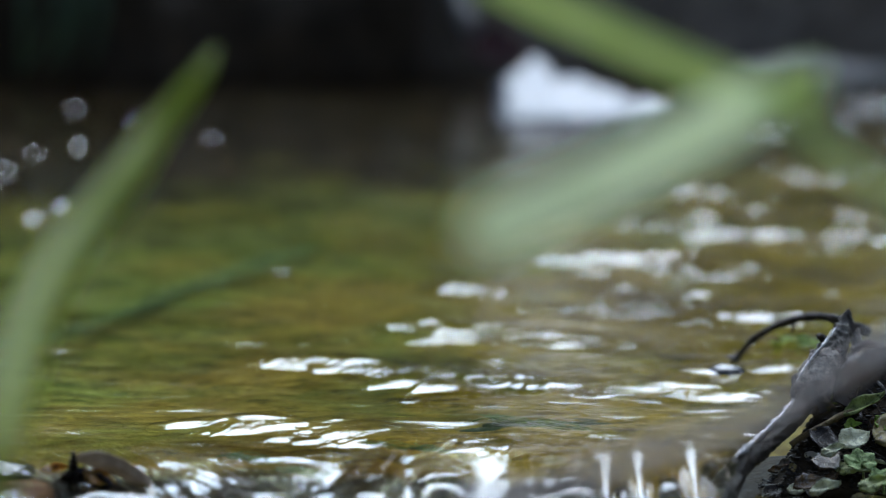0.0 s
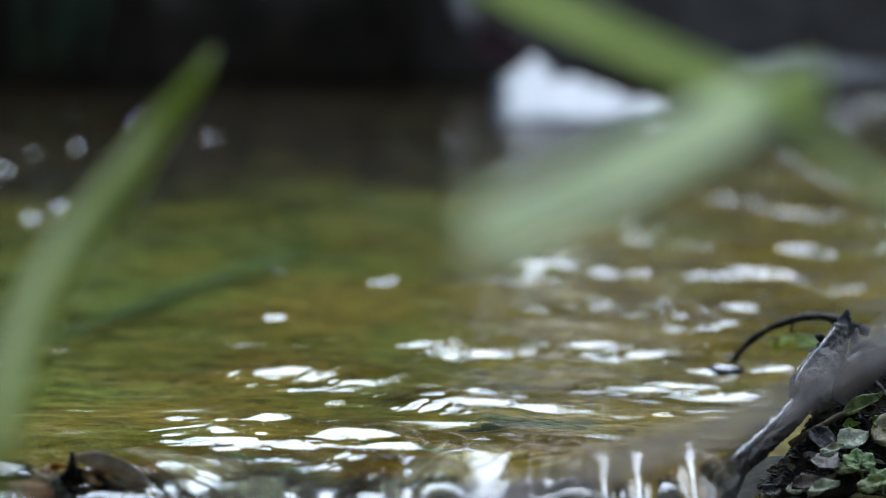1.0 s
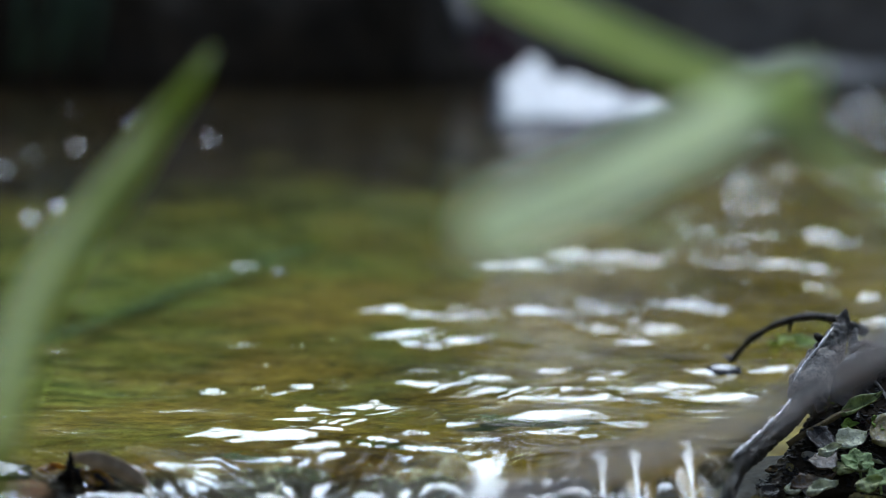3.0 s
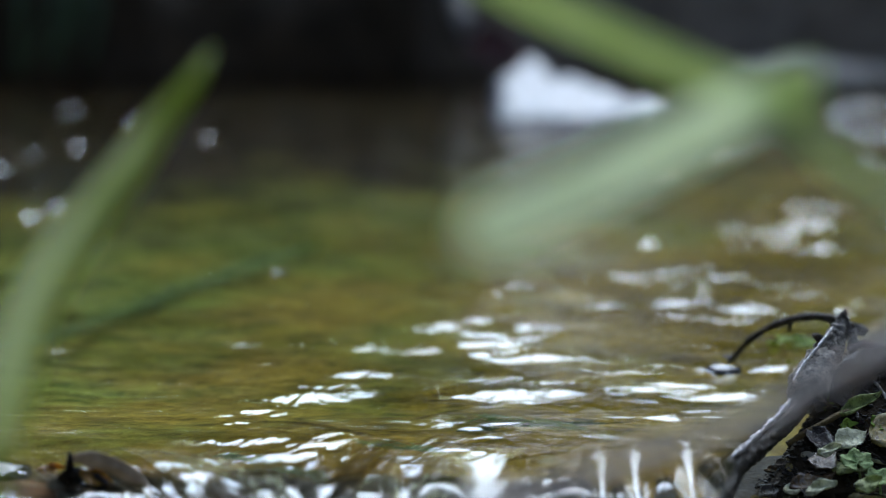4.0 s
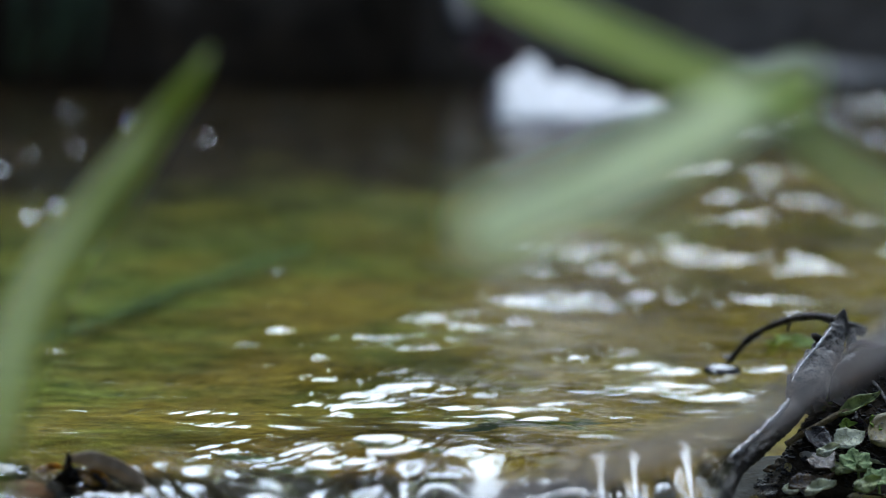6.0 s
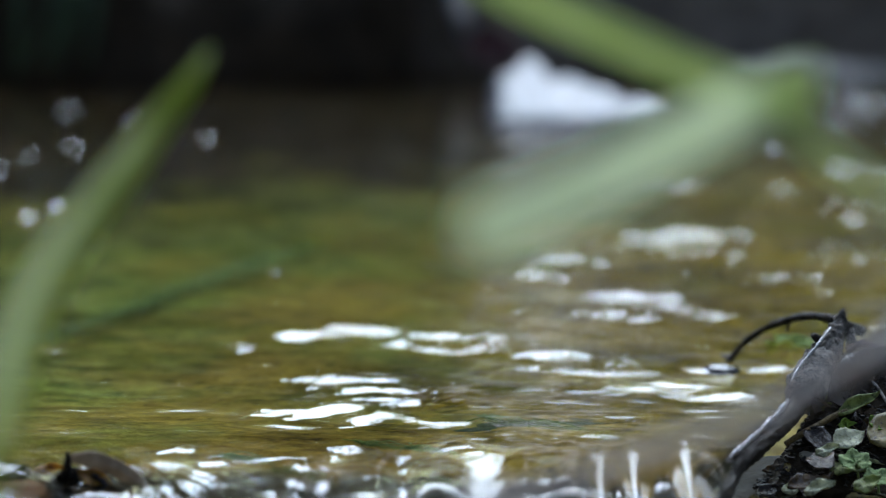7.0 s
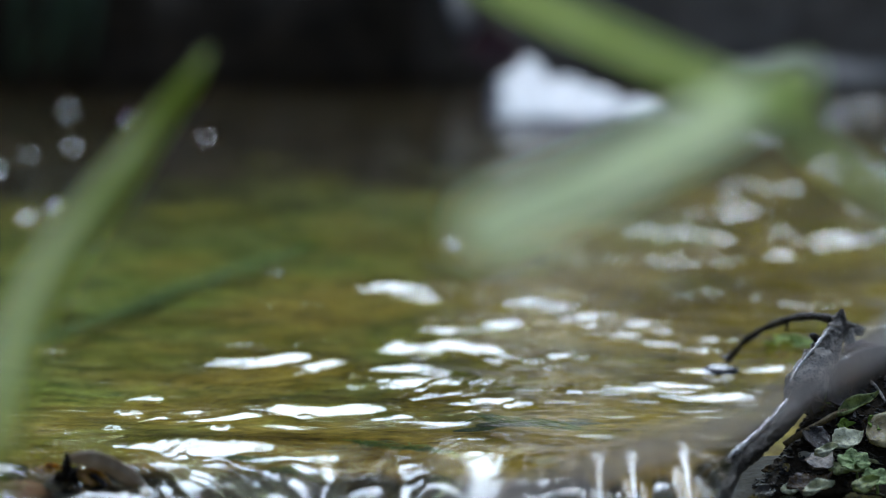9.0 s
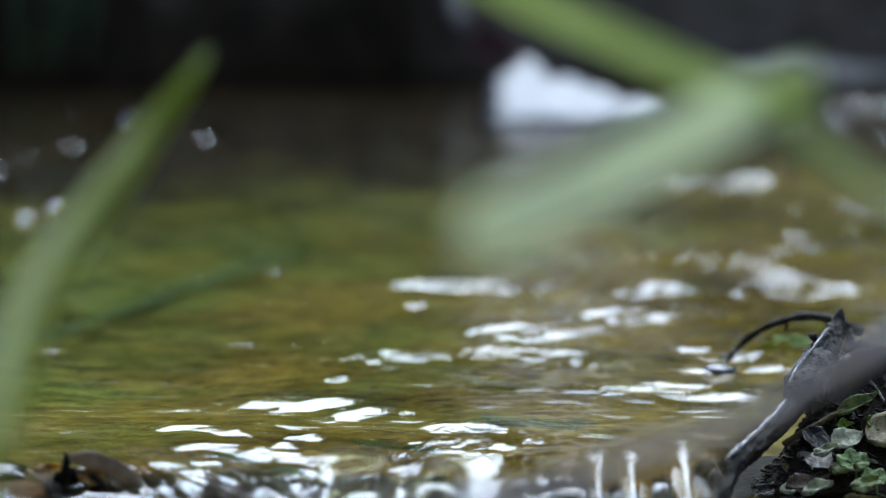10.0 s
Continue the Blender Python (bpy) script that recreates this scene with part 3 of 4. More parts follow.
# ---------------------------------------------------------------- driftwood on the near bank
wood = empty("driftwood_branch", (0.118, 1.40, -0.05), "wet dark broken branch leaning out of the stream", "branch")
bm = bmesh.new()
pts = spline([(0.1798, 1.4636, 0.0341), (0.1770, 1.4573, 0.0283), (0.1708, 1.4456, 0.0208), (0.1643, 1.4311, 0.0145), (0.1596, 1.4175, 0.0078)], 160)
tube(bm, local(wood, pts), [0.0018 + 0.0072 * min(1, i / 120) + 0.0006 * math.sin(0.31 * i) * math.sin(0.13 * i) for i in range(160)], 60, 0.02, 3, 0, 0.06, 0.0008)
part("broken_end", bm, BARK_GREY, wood, "splintered grey broken end")
bm = bmesh.new()
pts = spline([(0.1691, 1.4344, 0.0158), (0.1571, 1.4126, 0.0090), (0.1514, 1.4017, 0.0055), (0.1364, 1.3702, 0.0013), (0.1244, 1.3491, -0.0021), (0.1184, 1.3330, -0.0061), (0.1130, 1.3167, -0.0111), (0.1083, 1.3050, -0.0184)], 220)
tube(bm, local(wood, pts), [0.0043 + 0.0004 * math.sin(i * 0.12) for i in range(220)], 48, 0.02, 8, 0, 0.05, 0.0007)
part("limb", bm, BARK_WET, wood)
bm = bmesh.new()
tube(bm, local(wood, spline([(0.170, 1.448, 0.0262), (0.1665, 1.446, 0.0290), (0.1655, 1.445, 0.0305)], 6)), [0.0022, 0.002, 0.0018, 0.0016, 0.0015, 0.0012], 7, 0.2, 9)
part("knot", bm, BARK_WET, wood)

# strips added along the branch, pale to paint the gleam on its edges
for q, (edge, thick) in enumerate((([(0.1509, 1.4049, 0.0114), (0.1473, 1.3953, 0.0093), (0.1397, 1.3786, 0.0072), (0.1324, 1.3639, 0.0051), (0.1258, 1.3513, 0.0036), (0.1203, 1.3410, 0.0027)], 0.0017), ([(0.1741, 1.4511, 0.0328), (0.1673, 1.4379, 0.0282), (0.1614, 1.4290, 0.0242), (0.1571, 1.4222, 0.0212), (0.1524, 1.4112, 0.0174)], 0.0009))):
    bm = bmesh.new()
    tube(bm, local(wood, spline(edge, 60)), [thick * (0.75 + 0.35 * math.sin(0.9 * i) * math.sin(0.37 * i + q)) * min(1, 0.2 + i / 8, 0.2 + (59 - i) / 8) for i in range(60)], 10, 0.25, 31 + q)
    part("gleam_edge", bm, GLEAM_WOOD, wood, "pale strip standing for the sky's gleam on the wet branch")
for q, (a_, b_, w) in enumerate([((0.1780, 1.4560, 0.0270), (0.1806, 1.4620, 0.0385), 0.0065), ((0.1815, 1.4580, 0.0270), (0.1812, 1.4620, 0.0370), 0.0045), ((0.1835, 1.4560, 0.0230), (0.1850, 1.4600, 0.0300), 0.0050)]):
    bm = bmesh.new()
    mid = tuple(0.5 * (m_ + n_) for m_, n_ in zip(a_, b_))
    blade(bm, local(wood, [a_, (mid[0] - 0.0006, mid[1], mid[2]), b_]), w, (0.9, 0.1 - 0.5 * q, -0.2), thick=0.0012, fold=0.5, tip=0.7, n=12, base=1.0)
    part("splinter", bm, BARK_GREY, wood, "pale jagged splinter")

twig = empty("arched_twig", (0.136, 1.52, 0.0), "thin arched twig dipping into the water", "twig")
bm = bmesh.new()
pts = spline([(0.1345, 1.522, -0.004), (0.1355, 1.52, 0.0010), (0.1438, 1.515, 0.0124), (0.1557, 1.505, 0.0219), (0.1682, 1.49, 0.0287), (0.1798, 1.48, 0.0289), (0.1921, 1.475, 0.0243)], 60)
tube(bm, local(twig, pts), [0.0011 + 0.00025 * math.sin(i * 0.7) + 0.00002 * i for i in range(60)], 10, 0.12, 5)
part("stem", bm, BARK_WET, twig)
bm = bmesh.new()
tube(bm, local(twig, [(0.1600, 1.4995, 0.0250), (0.1603, 1.499, 0.0225), (0.1597, 1.4985, 0.0205), (0.1590, 1.498, 0.0198)]), [0.0011, 0.0010, 0.0008, 0.0004], 7, 0.15, 2)
part("bud", bm, BARK_WET, twig)
bm = bmesh.new()
blade(bm, local(twig, [(0.1372, 1.519, 0.0030), (0.1345, 1.519, 0.0028), (0.1310, 1.518, 0.0034)]), 0.004, (0, 0.95, 0.3), tip=0.6, n=10)
part("bark_flake", bm, LEAF_BROWN, twig, "wet flake of bark shining white")


def pebble(name, at, size, mat, label, seed, group=""):
    bm_ = bmesh.new()
    bmesh.ops.create_icosphere(bm_, subdivisions=3, radius=1.0)
    off = Vector((seed * 3.1, seed * 1.7, seed))
    for v in bm_.verts:
        k = 1 + 0.30 * noise.noise(v.co * 0.9 + off) + 0.10 * noise.noise(v.co * 2.5 + off)
        v.co = Vector((v.co.x * size[0], v.co.y * size[1], v.co.z * size[2])) * k
    ob = thing(name, bm_, mat, label, "stone", group)
    ob.location = at
    return ob


def leaf_bm(length, width, curl=0.2, fold=0.2, teeth=0, wave=0.0, seed=0, thick=0.0004, n=24, tip=1.4):
    """An ovate leaf along +x with midrib, side veins, curl and toothed edge."""
    g = random.Random(seed)
    ph = g.uniform(0, 6)
    bm_ = bmesh.new()
    sheets = []
    for face in (0.5, -0.5):
        rows = []
        for i in range(n + 1):
            t = i / n
            w = 0.5 * width * (math.sin(math.pi * t ** (1 / tip)) ** 0.8 if 0 < t < 1 else 0.02)
            if teeth:
                w *= 1 - 0.14 * ((t * teeth) % 1)
            row = []
            for k in range(11):
                s = (k - 5) / 5
                x = length * (t + 0.02 * abs(s))
                z = fold * abs(s) * w + curl * length * (t - 0.5) ** 2 + wave * length * math.sin(7 * t + 3 * s + ph) * (0.3 + abs(s)) * 0.3
                z += 0.02 * width * math.cos(26 * t - 9 * abs(s)) * abs(s)
                z -= 0.03 * width * max(0, 1 - abs(s) * 5)
                row.append(bm_.verts.new((x, s * w, z + face * thick)))
            rows.append(row)
        sheets.append(rows)
    a_, b_ = sheets
    for i in range(n):
        for k in range(10):
            bm_.faces.new((a_[i][k], a_[i + 1][k], a_[i + 1][k + 1], a_[i][k + 1]))
            bm_.faces.new((b_[i][k], b_[i][k + 1], b_[i + 1][k + 1], b_[i + 1][k]))
        bm_.faces.new((a_[i][0], b_[i][0], b_[i + 1][0], a_[i + 1][0]))
        bm_.faces.new((a_[i][10], a_[i + 1][10], b_[i + 1][10], b_[i][10]))
    return bm_


def lobed_bm(radius, lobes=5, seed=0, cup=0.15, thick=0.0004):
    """A round scalloped cress leaf."""
    g = random.Random(seed)
    bm_ = bmesh.new()
    m, n = 60, 7
    rings = []
    for face in (0.5, -0.5):
        cen = bm_.verts.new((0, 0, face * thick))
        rr = []
        for j in range(1, n + 1):
            row = []
            for i in range(m):
                th = -2.75 + 5.5 * i / (m - 1)
                lobe = abs(math.cos(lobes * 0.5 * th * 1.14 + 0.12 * math.sin(2 * th + seed)))
                edge = 0.76 + 0.22 * lobe ** 0.55 + 0.035 * math.cos(23 * th + seed) + 0.06 * math.sin(th * 1.3 + seed)
                q = j / n
                x, y = radius * q * (1 - q + q * edge) * math.cos(th), radius * q * (1 - q + q * edge) * math.sin(th)
                row.append(bm_.verts.new((x, y, radius * (cup * q * q + 0.16 * q * lobe ** 3 - 0.08 * q + 0.03 * math.sin(9 * q + 5 * th)) + face * thick)))
            rr.append(row)
        rings.append((cen, rr))
    for f_, (cen, rr) in enumerate(rings):
        flip = f_ == 1
        for i in range(m - 1):
            q = (cen, rr[0][i], rr[0][i + 1])
            bm_.faces.new(q[::-1] if flip else q)
            for j in range(n - 1):
                q = (rr[j][i], rr[j + 1][i], rr[j + 1][i + 1], rr[j][i + 1])
                bm_.faces.new(q[::-1] if flip else q)
    (c0, r0), (c1, r1) = rings
    for i in range(m - 1):
        bm_.faces.new((r0[-1][i], r1[-1][i], r1[-1][i + 1], r0[-1][i + 1]))
    return bm_


def lay(ob, at, rx=0, ry=0, rz=0):
    ob.matrix_basis = pose(*at, rx, ry, rz)
    return ob


def cress(at, rx, ry, rz, radius, seed, mat, lobes=5):
    base = empty("cress_sprig", at, "fresh green scalloped cress leaf on the wet bank", "plant", "cress on the bank")
    part("leaf", lobed_bm(radius, lobes, seed), mat, base).matrix_basis = pose(0, 0, 0, rx, ry, 0) @ pose(0, 0, 0, 0, 0, rz)
    bm_ = bmesh.new()
    tube(bm_, spline([(0, 0, -0.0004), (0.001, 0.002, -0.003), (0.002, 0.004, -0.010)], 8), [0.0006] * 8, 6)
    part("stalk", bm_, mat, base)


def lay_between(ob, a_, b_, up=(0, -0.6, 0.8)):
    """Lays a leaf with its foot at a_, pointing to b_, facing up."""
    a_, x = Vector(a_), (Vector(b_) - Vector(a_)).normalized()
    y = Vector(up).cross(x).normalized()
    z = x.cross(y)
    m = Matrix((x, y, z)).transposed().to_4x4()
    m.translation = a_
    ob.matrix_basis = m
    return ob


cress((0.1774, 1.3808, -0.0105), 24, 0, 100, 0.0074, 1, LEAF_MINT, 5)
cress((0.1852, 1.3723, -0.0151), 22, 5, 60, 0.0062, 2, LEAF_MINT, 5)
cress((0.1681, 1.4178, 0.0082), 55, 30, 40, 0.0062, 3, LEAF_GREEN, 5)
cress((0.1900, 1.4328, 0.0170), 40, 0, 10, 0.0036, 4, LEAF_GREEN, 4)
cress((0.1761, 1.4022, -0.0007), 40, 20, 200, 0.0046, 6, LEAF_GREEN, 4)
cress((0.1898, 1.4047, 0.0007), 40, 10, 150, 0.0045, 7, LEAF_GREEN, 5)
for k, (x, y, r) in enumerate([(0.1713, 1.552, 0.0062), (0.1640, 1.560, 0.0050), (0.1590, 1.552, 0.0040), (0.1775, 1.548, 0.0045)]):
    lay(thing("floating_leaf", lobed_bm(r, 3, 20 + k, 0.25), LEAF_GREEN, "small round bright green leaf afloat behind the branch", "leaf", "floating leaves"), (x, y, 0.0012), 16 - 5 * k, 4 * k, 70 * k)

lay_between(thing("curled_leaf", leaf_bm(0.023, 0.0076, 0.30, 0.55, 9, 0.14, 3), LEAF_GREEN2, "curled green leaf with toothed edge on wet litter", "leaf"), (0.1723, 1.4066, 0.0027), (0.1938, 1.4179, 0.0117), (0, -0.5, 0.85))
lay_between(thing("wet_leaf", leaf_bm(0.046, 0.022, 0.10, 0.15, 0, 0.08, 5), LEAF_BROWN, "large dark wet leaf with shining veins", "leaf"), (0.1681, 1.4125, 0.0077), (0.1973, 1.4381, 0.0235), (0.25, -0.93, 0.28))
lay_between(thing("wet_leaf", leaf_bm(0.017, 0.013, 0.10, 0.1, 5, 0.14, 6), LEAF_SLATE, "wet slate-grey leaf reflecting the sky", "leaf"), (0.1590, 1.3757, -0.0123), (0.1700, 1.3941, -0.0063), (0.1, -0.22, 0.97))
lay_between(thing("pale_leaf", leaf_bm(0.016, 0.013, -0.1, 0.1, 7, 0.12, 7), LEAF_PALE, "pale bleached leaf on wet litter", "leaf"), (0.1698, 1.3916, -0.0057), (0.1843, 1.4002, -0.0009), (0, -0.5, 0.85))
lay_between(thing("wet_leaf", leaf_bm(0.030, 0.020, 0.15, 0.1, 0, 0.10, 8), LEAF_OCHRE, "ochre sodden leaf at the water's edge", "leaf"), (0.1846, 1.3949, -0.0052), (0.2053, 1.4056, 0.0007), (0, -0.55, 0.83))
lay_between(thing("wet_leaf", leaf_bm(0.022, 0.011, 0.12, 0.1, 6, 0.16, 9), LEAF_AMBER_DARK, "sodden amber-brown leaf on the bank", "leaf"), (0.1472, 1.3678, -0.0186), (0.1672, 1.3757, -0.0143), (0, -0.35, 0.93))
lay_between(thing("wet_leaf", leaf_bm(0.018, 0.011, 0.2, 0.1, 7, 0.2, 11), LEAF_BROWN, "sodden dark brown leaf on the bank", "leaf"), (0.1574, 1.3996, -0.0013), (0.1687, 1.3904, -0.0064), (0, -0.6, 0.8))

lay_between(thing("pale_leaf", leaf_bm(0.015, 0.007, 0.2, 0.35, 6, 0.25, 21), LEAF_PALE, "pale bleached leaf at the foot of the bank", "leaf"), (0.1528, 1.3560, -0.0171), (0.1685, 1.3620, -0.0134), (0, -0.45, 0.9))
lay_between(thing("pale_leaf", leaf_bm(0.012, 0.006, 0.25, 0.4, 5, 0.3, 22), LEAF_PALE, "pale torn leaf beside the cress", "leaf"), (0.1597, 1.3780, -0.0064), (0.1739, 1.3850, -0.0033), (0.1, -0.5, 0.86))
lay_between(thing("wet_leaf", leaf_bm(0.014, 0.009, 0.15, 0.2, 7, 0.2, 23), LEAF_GREEN2, "limp green leaf at the foot of the bank", "leaf"), (0.1738, 1.3580, -0.0162), (0.1869, 1.3650, -0.0127), (0, -0.45, 0.9))

for k, (x, y, turn_, l, w, mat, say) in enumerate([
        (0.150, 1.352, 15, 0.020, 0.013, LEAF_OCHRE, "olive-brown sodden leaf in the puddle"), (0.163, 1.346, -20, 0.022, 0.014, LEAF_SLATE, "dark sheeny sodden leaf in the puddle"),
        (0.176, 1.350, 30, 0.019, 0.012, LEAF_PALE, "bleached leaf lying in the puddle"), (0.158, 1.366, 70, 0.021, 0.012, LEAF_SLATE, "dark sheeny sodden leaf on the bank"),
        (0.171, 1.368, 10, 0.017, 0.011, LEAF_OCHRE, "olive-brown sodden leaf on the bank"), (0.183, 1.362, -35, 0.022, 0.014, LEAF_OCHRE, "olive-brown sodden leaf on the bank"),
        (0.146, 1.374, 40, 0.013, 0.008, LEAF_PALE, "small pale leaf at the water's edge"), (0.166, 1.384, -10, 0.018, 0.013, LEAF_GREEN2, "limp mottled green leaf on the bank"),
        (0.182, 1.388, 55, 0.020, 0.013, LEAF_PALE, "pale mottled leaf on wet litter"), (0.190, 1.376, 5, 0.018, 0.012, LEAF_SLATE, "dark sheeny sodden leaf on the bank")]):
    z = max(float(land(np.array([x]), np.array([y]))[0]), -0.030) + 0.0035
    lay(thing("wet_leaf", leaf_bm(l, w, 0.12, 0.10, 7 + k % 3, 0.16, 60 + k), mat, say, "leaf", "sodden leaves"), (x, y, z), 10 if y < 1.36 else 16, 4 * (k % 3) - 4, turn_)
bm = bmesh.new()
tube(bm, spline([(0.1491, 1.3955, -0.0064), (0.1528, 1.3973, -0.0042), (0.1638, 1.4026, 0.0004), (0.1734, 1.4077, 0.0042), (0.1794, 1.4120, 0.0041)], 24), [0.0014 + 0.0001 * math.sin(i) for i in range(24)], 8, 0.08, 4)
thing("straw", bm, STRAW, "amber straw lying over wet litter", "straw")
bm = bmesh.new()
tube(bm, spline([(0.1802, 1.4423, 0.0236), (0.1867, 1.4438, 0.0266), (0.1951, 1.4407, 0.0247), (0.2132, 1.4362, 0.0199)], 24), [0.0017 + 0.0002 * math.sin(i * 0.9) for i in range(24)], 9, 0.1, 4)
thing("dead_stalk", bm, RED_STEM, "wet purple-red stalk lying on the bank", "stem")
g = random.Random(17)
for k in range(9):
    x, y = g.uniform(0.172, 0.192), g.uniform(1.395, 1.420)
    a = g.uniform(0, 3.14)
    l = g.uniform(0.006, 0.012)
    z = 0.003 + 0.64 * (y - 1.375) - 0.024
    bm = bmesh.new()
    tube(bm, spline([(x, y, z), (x + l * 0.5 * math.cos(a), y + l * 0.3, z + l * g.uniform(0.1, 0.6)), (x + l * math.cos(a), y + l * 0.5 * math.sin(a), z + l * g.uniform(-0.2, 0.2))], 10), [0.00025] * 10, 5, 0.1, k)
    thing("rootlet", bm, STRAW, "fine pale rootlet in the litter", "root", "rootlets in the litter")
litter = [leaf_bm(0.009, 0.006, 0.12, 0.12, 6, 0.18, 40 + k, n=14) for k in range(8)]
litter_mats = [LEAF_BROWN, LEAF_SLATE, LEAF_OCHRE, LEAF_BROWN, LEAF_OCHRE, LEAF_SLATE, LEAF_BROWN, LEAF_AMBER_DARK]
litter = [mesh_of(q, "leaf_scrap", m) for q, m in zip(litter, litter_mats)]
for k in range(36):
    y = g.uniform(1.36, 1.46)
    x = near_bank(y) + 0.008 + abs(g.gauss(0.018, 0.020))
    z = float(land(np.array([x]), np.array([y]))[0])
    ob = tagged(new("leaf_scrap", litter[k % 8]), "scrap of sodden leaf on the wet bank", "leaf", "leaf scraps on the bank")
    ob.matrix_basis = pose(x, y, z + 0.0008, 32, 0, 0) @ pose(0, 0, 0, g.uniform(-14, 14), g.uniform(-14, 14), g.uniform(0, 360)) @ Matrix.Scale(g.uniform(0.4, 1.5), 4)

def clods():
    """Crumbly wet soil over the heap, with bits of stick pressed into it."""
    r = np.random.default_rng(33)
    n = 2200
    y = 1.378 + 0.092 * r.random(n)
    x = near_bank(y) + 0.002 + 0.085 * r.random(n) ** 1.3
    z = land(x, y)
    base = bmesh.new()
    bmesh.ops.create_icosphere(base, subdivisions=1, radius=1.0)
    bv = np.array([v.co[:] for v in base.verts])
    bf = np.array([[v.index for v in f.verts] for f in base.faces])
    base.free()
    size = (0.0003 + 0.0009 * r.random(n) ** 2.2)[:, None, None]
    lump = 1 + 1.0 * (r.random((n, len(bv), 1)) - 0.5)
    co_ = bv[None] * lump * size * np.array([1.2, 1.0, 0.8]) + np.stack([x, y, z + 0.0002], -1)[:, None, :]
    f_ = (bf[None] + (np.arange(n) * len(bv))[:, None, None]).reshape(-1, 3)
    me = bpy.data.meshes.new("soil_crumbs")
    me.from_pydata(co_.reshape(-1, 3).tolist(), [], f_.tolist())
    me.materials.append(SOIL)
    tagged(new("soil_crumbs", me), "black crumbly wet soil on the bank", "soil", kind="stuff")
    g_ = random.Random(12)
    for k in range(26):
        yy = g_.uniform(1.345, 1.45)
        xx = near_bank(yy) + g_.uniform(0.010, 0.060)
        zz = float(land(np.array([xx]), np.array([yy]))[0]) + 0.0012
        an, l = g_.uniform(-1.2, 1.2), g_.uniform(0.006, 0.019)
        dx, dy = l * math.cos(an), l * math.sin(an)
        bm_ = bmesh.new()
        tube(bm_, spline([(-0.5 * dx, -0.5 * dy, -0.3 * dy), (g_.uniform(-0.001, 0.001), 0.001, 0.0006), (0.5 * dx, 0.5 * dy, 0.3 * dy + 0.001)], 14), [g_.uniform(0.0003, 0.0008)] * 14, 7, 0.15, k)
        thing("bit_of_stick", bm_, (BARK_WET, STRAW, RED_STEM, BARK_WET, BARK_GREY)[k % 5], "short wet bit of stick in the litter", "stick", "bits of stick in the litter").location = (xx, yy, zz)


clods()
pebble("stone", (0.1302, 1.503, -0.0008), (0.0078, 0.006, 0.0042), STONE_SLICK, "small wet dark stone breaking the water", 2)
pebble("stone", (0.1589, 1.3958, -0.0127), (0.0055, 0.005, 0.004), PALE_STONE, "small pale beige pebble on the wet bank", 3)
for k, (x, y, s) in enumerate([(-0.060, 1.362, 0.014), (-0.002, 1.392, 0.010), (-0.085, 1.395, 0.009), (0.045, 1.372, 0.009), (-0.030, 1.352, 0.012), (-0.015, 1.338, 0.012), (0.04, 1.335, 0.010)]):
    pebble("stone", (x, y, -0.024 - 0.3 * s + float(fall(np.array([x]), np.array([y]))[0])), (s * 1.4, s, s * 0.6), (GREEN_STONE, GREEN_STONE, GREEN_STONE, OCHRE_STONE, OCHRE_STONE, OCHRE_STONE, OCHRE_STONE)[k], "drowned stone in the lip of the fall", 5 + k, "stones in the lip")
# submerged weed strands
def weed(a_, b_, n, seed, spread):
    g_ = random.Random(seed)
    bm_ = bmesh.new()
    for _ in range(n):
        q = [Vector(a_).lerp(Vector(b_), t) + Vector((g_.gauss(0, spread), g_.gauss(0, spread), g_.uniform(-0.003, 0.003))) for t in (0, 0.33, 0.66, 1)]
        tube(bm_, spline(q, 14), [0.0005 * (1 - 0.05 * i) for i in range(14)], 5, 0.1, seed)
    return thing("water_weed", bm_, WEED, "dark green weed strands under the water", "weed", "weeds in the stream")


weed((-0.075, 1.82, -0.028), (-0.20, 1.585, -0.030), 26, 1, 0.007)
weed((-0.19, 1.60, -0.024), (-0.30, 1.52, -0.024), 24, 2, 0.007)
for k, (x, y, l) in enumerate([(-0.0785, 1.357, 0.018), (-0.056, 1.338, 0.015), (-0.024, 1.379, 0.016), (-0.005, 1.372, 0.014), (0.030, 1.420, 0.020), (0.050, 1.412, 0.020)]):
    z = float(fall(np.array([x]), np.array([y]))[0]) - 0.006
    weed((x - 0.6 * l, y + 0.2 * l, z), (x + 0.6 * l, y - 0.25 * l, z - 0.002), 16, 40 + k, 0.0028)
for k, (x, y, w) in enumerate([(0.060, 1.440, 0.016), (0.034, 1.432, 0.018), (0.018, 1.424, 0.010)]):
    pebble("moss_cushion", (x, y, float(land(np.array([x]), np.array([y]))[0]) - 0.001), (w, 0.5 * w, 0.003), GREEN_STONE, "dark green moss cushion on the drowned bed", 90 + k, "moss on the bed")["category"] = "moss"

# dead leaves caught on the lip
dead = empty("dead_leaf", (-0.152, 1.33, -0.02), "black-brown curled dead leaf caught on the lip", "leaf")
lay(part("blade", leaf_bm(0.036, 0.020, 0.35, 0.3, 8, 0.4, 12, 0.0006), LEAF_BROWN, dead), (-0.0076, -0.0120, 0.0126), 42, 2, -6)
lay(part("fold", leaf_bm(0.026, 0.014, 0.4, 0.4, 6, 0.4, 18, 0.0006), LEAF_BROWN, dead), (-0.0002, -0.0160, 0.0161), 48, 4, -12)
lay(part("torn_tip", leaf_bm(0.017, 0.0048, 0.1, 0.4, 5, 0.2, 13, 0.0005), LEAF_BROWN, dead), (0.0016, -0.0120, 0.0145), 85, -87, 10)
bm = bmesh.new()
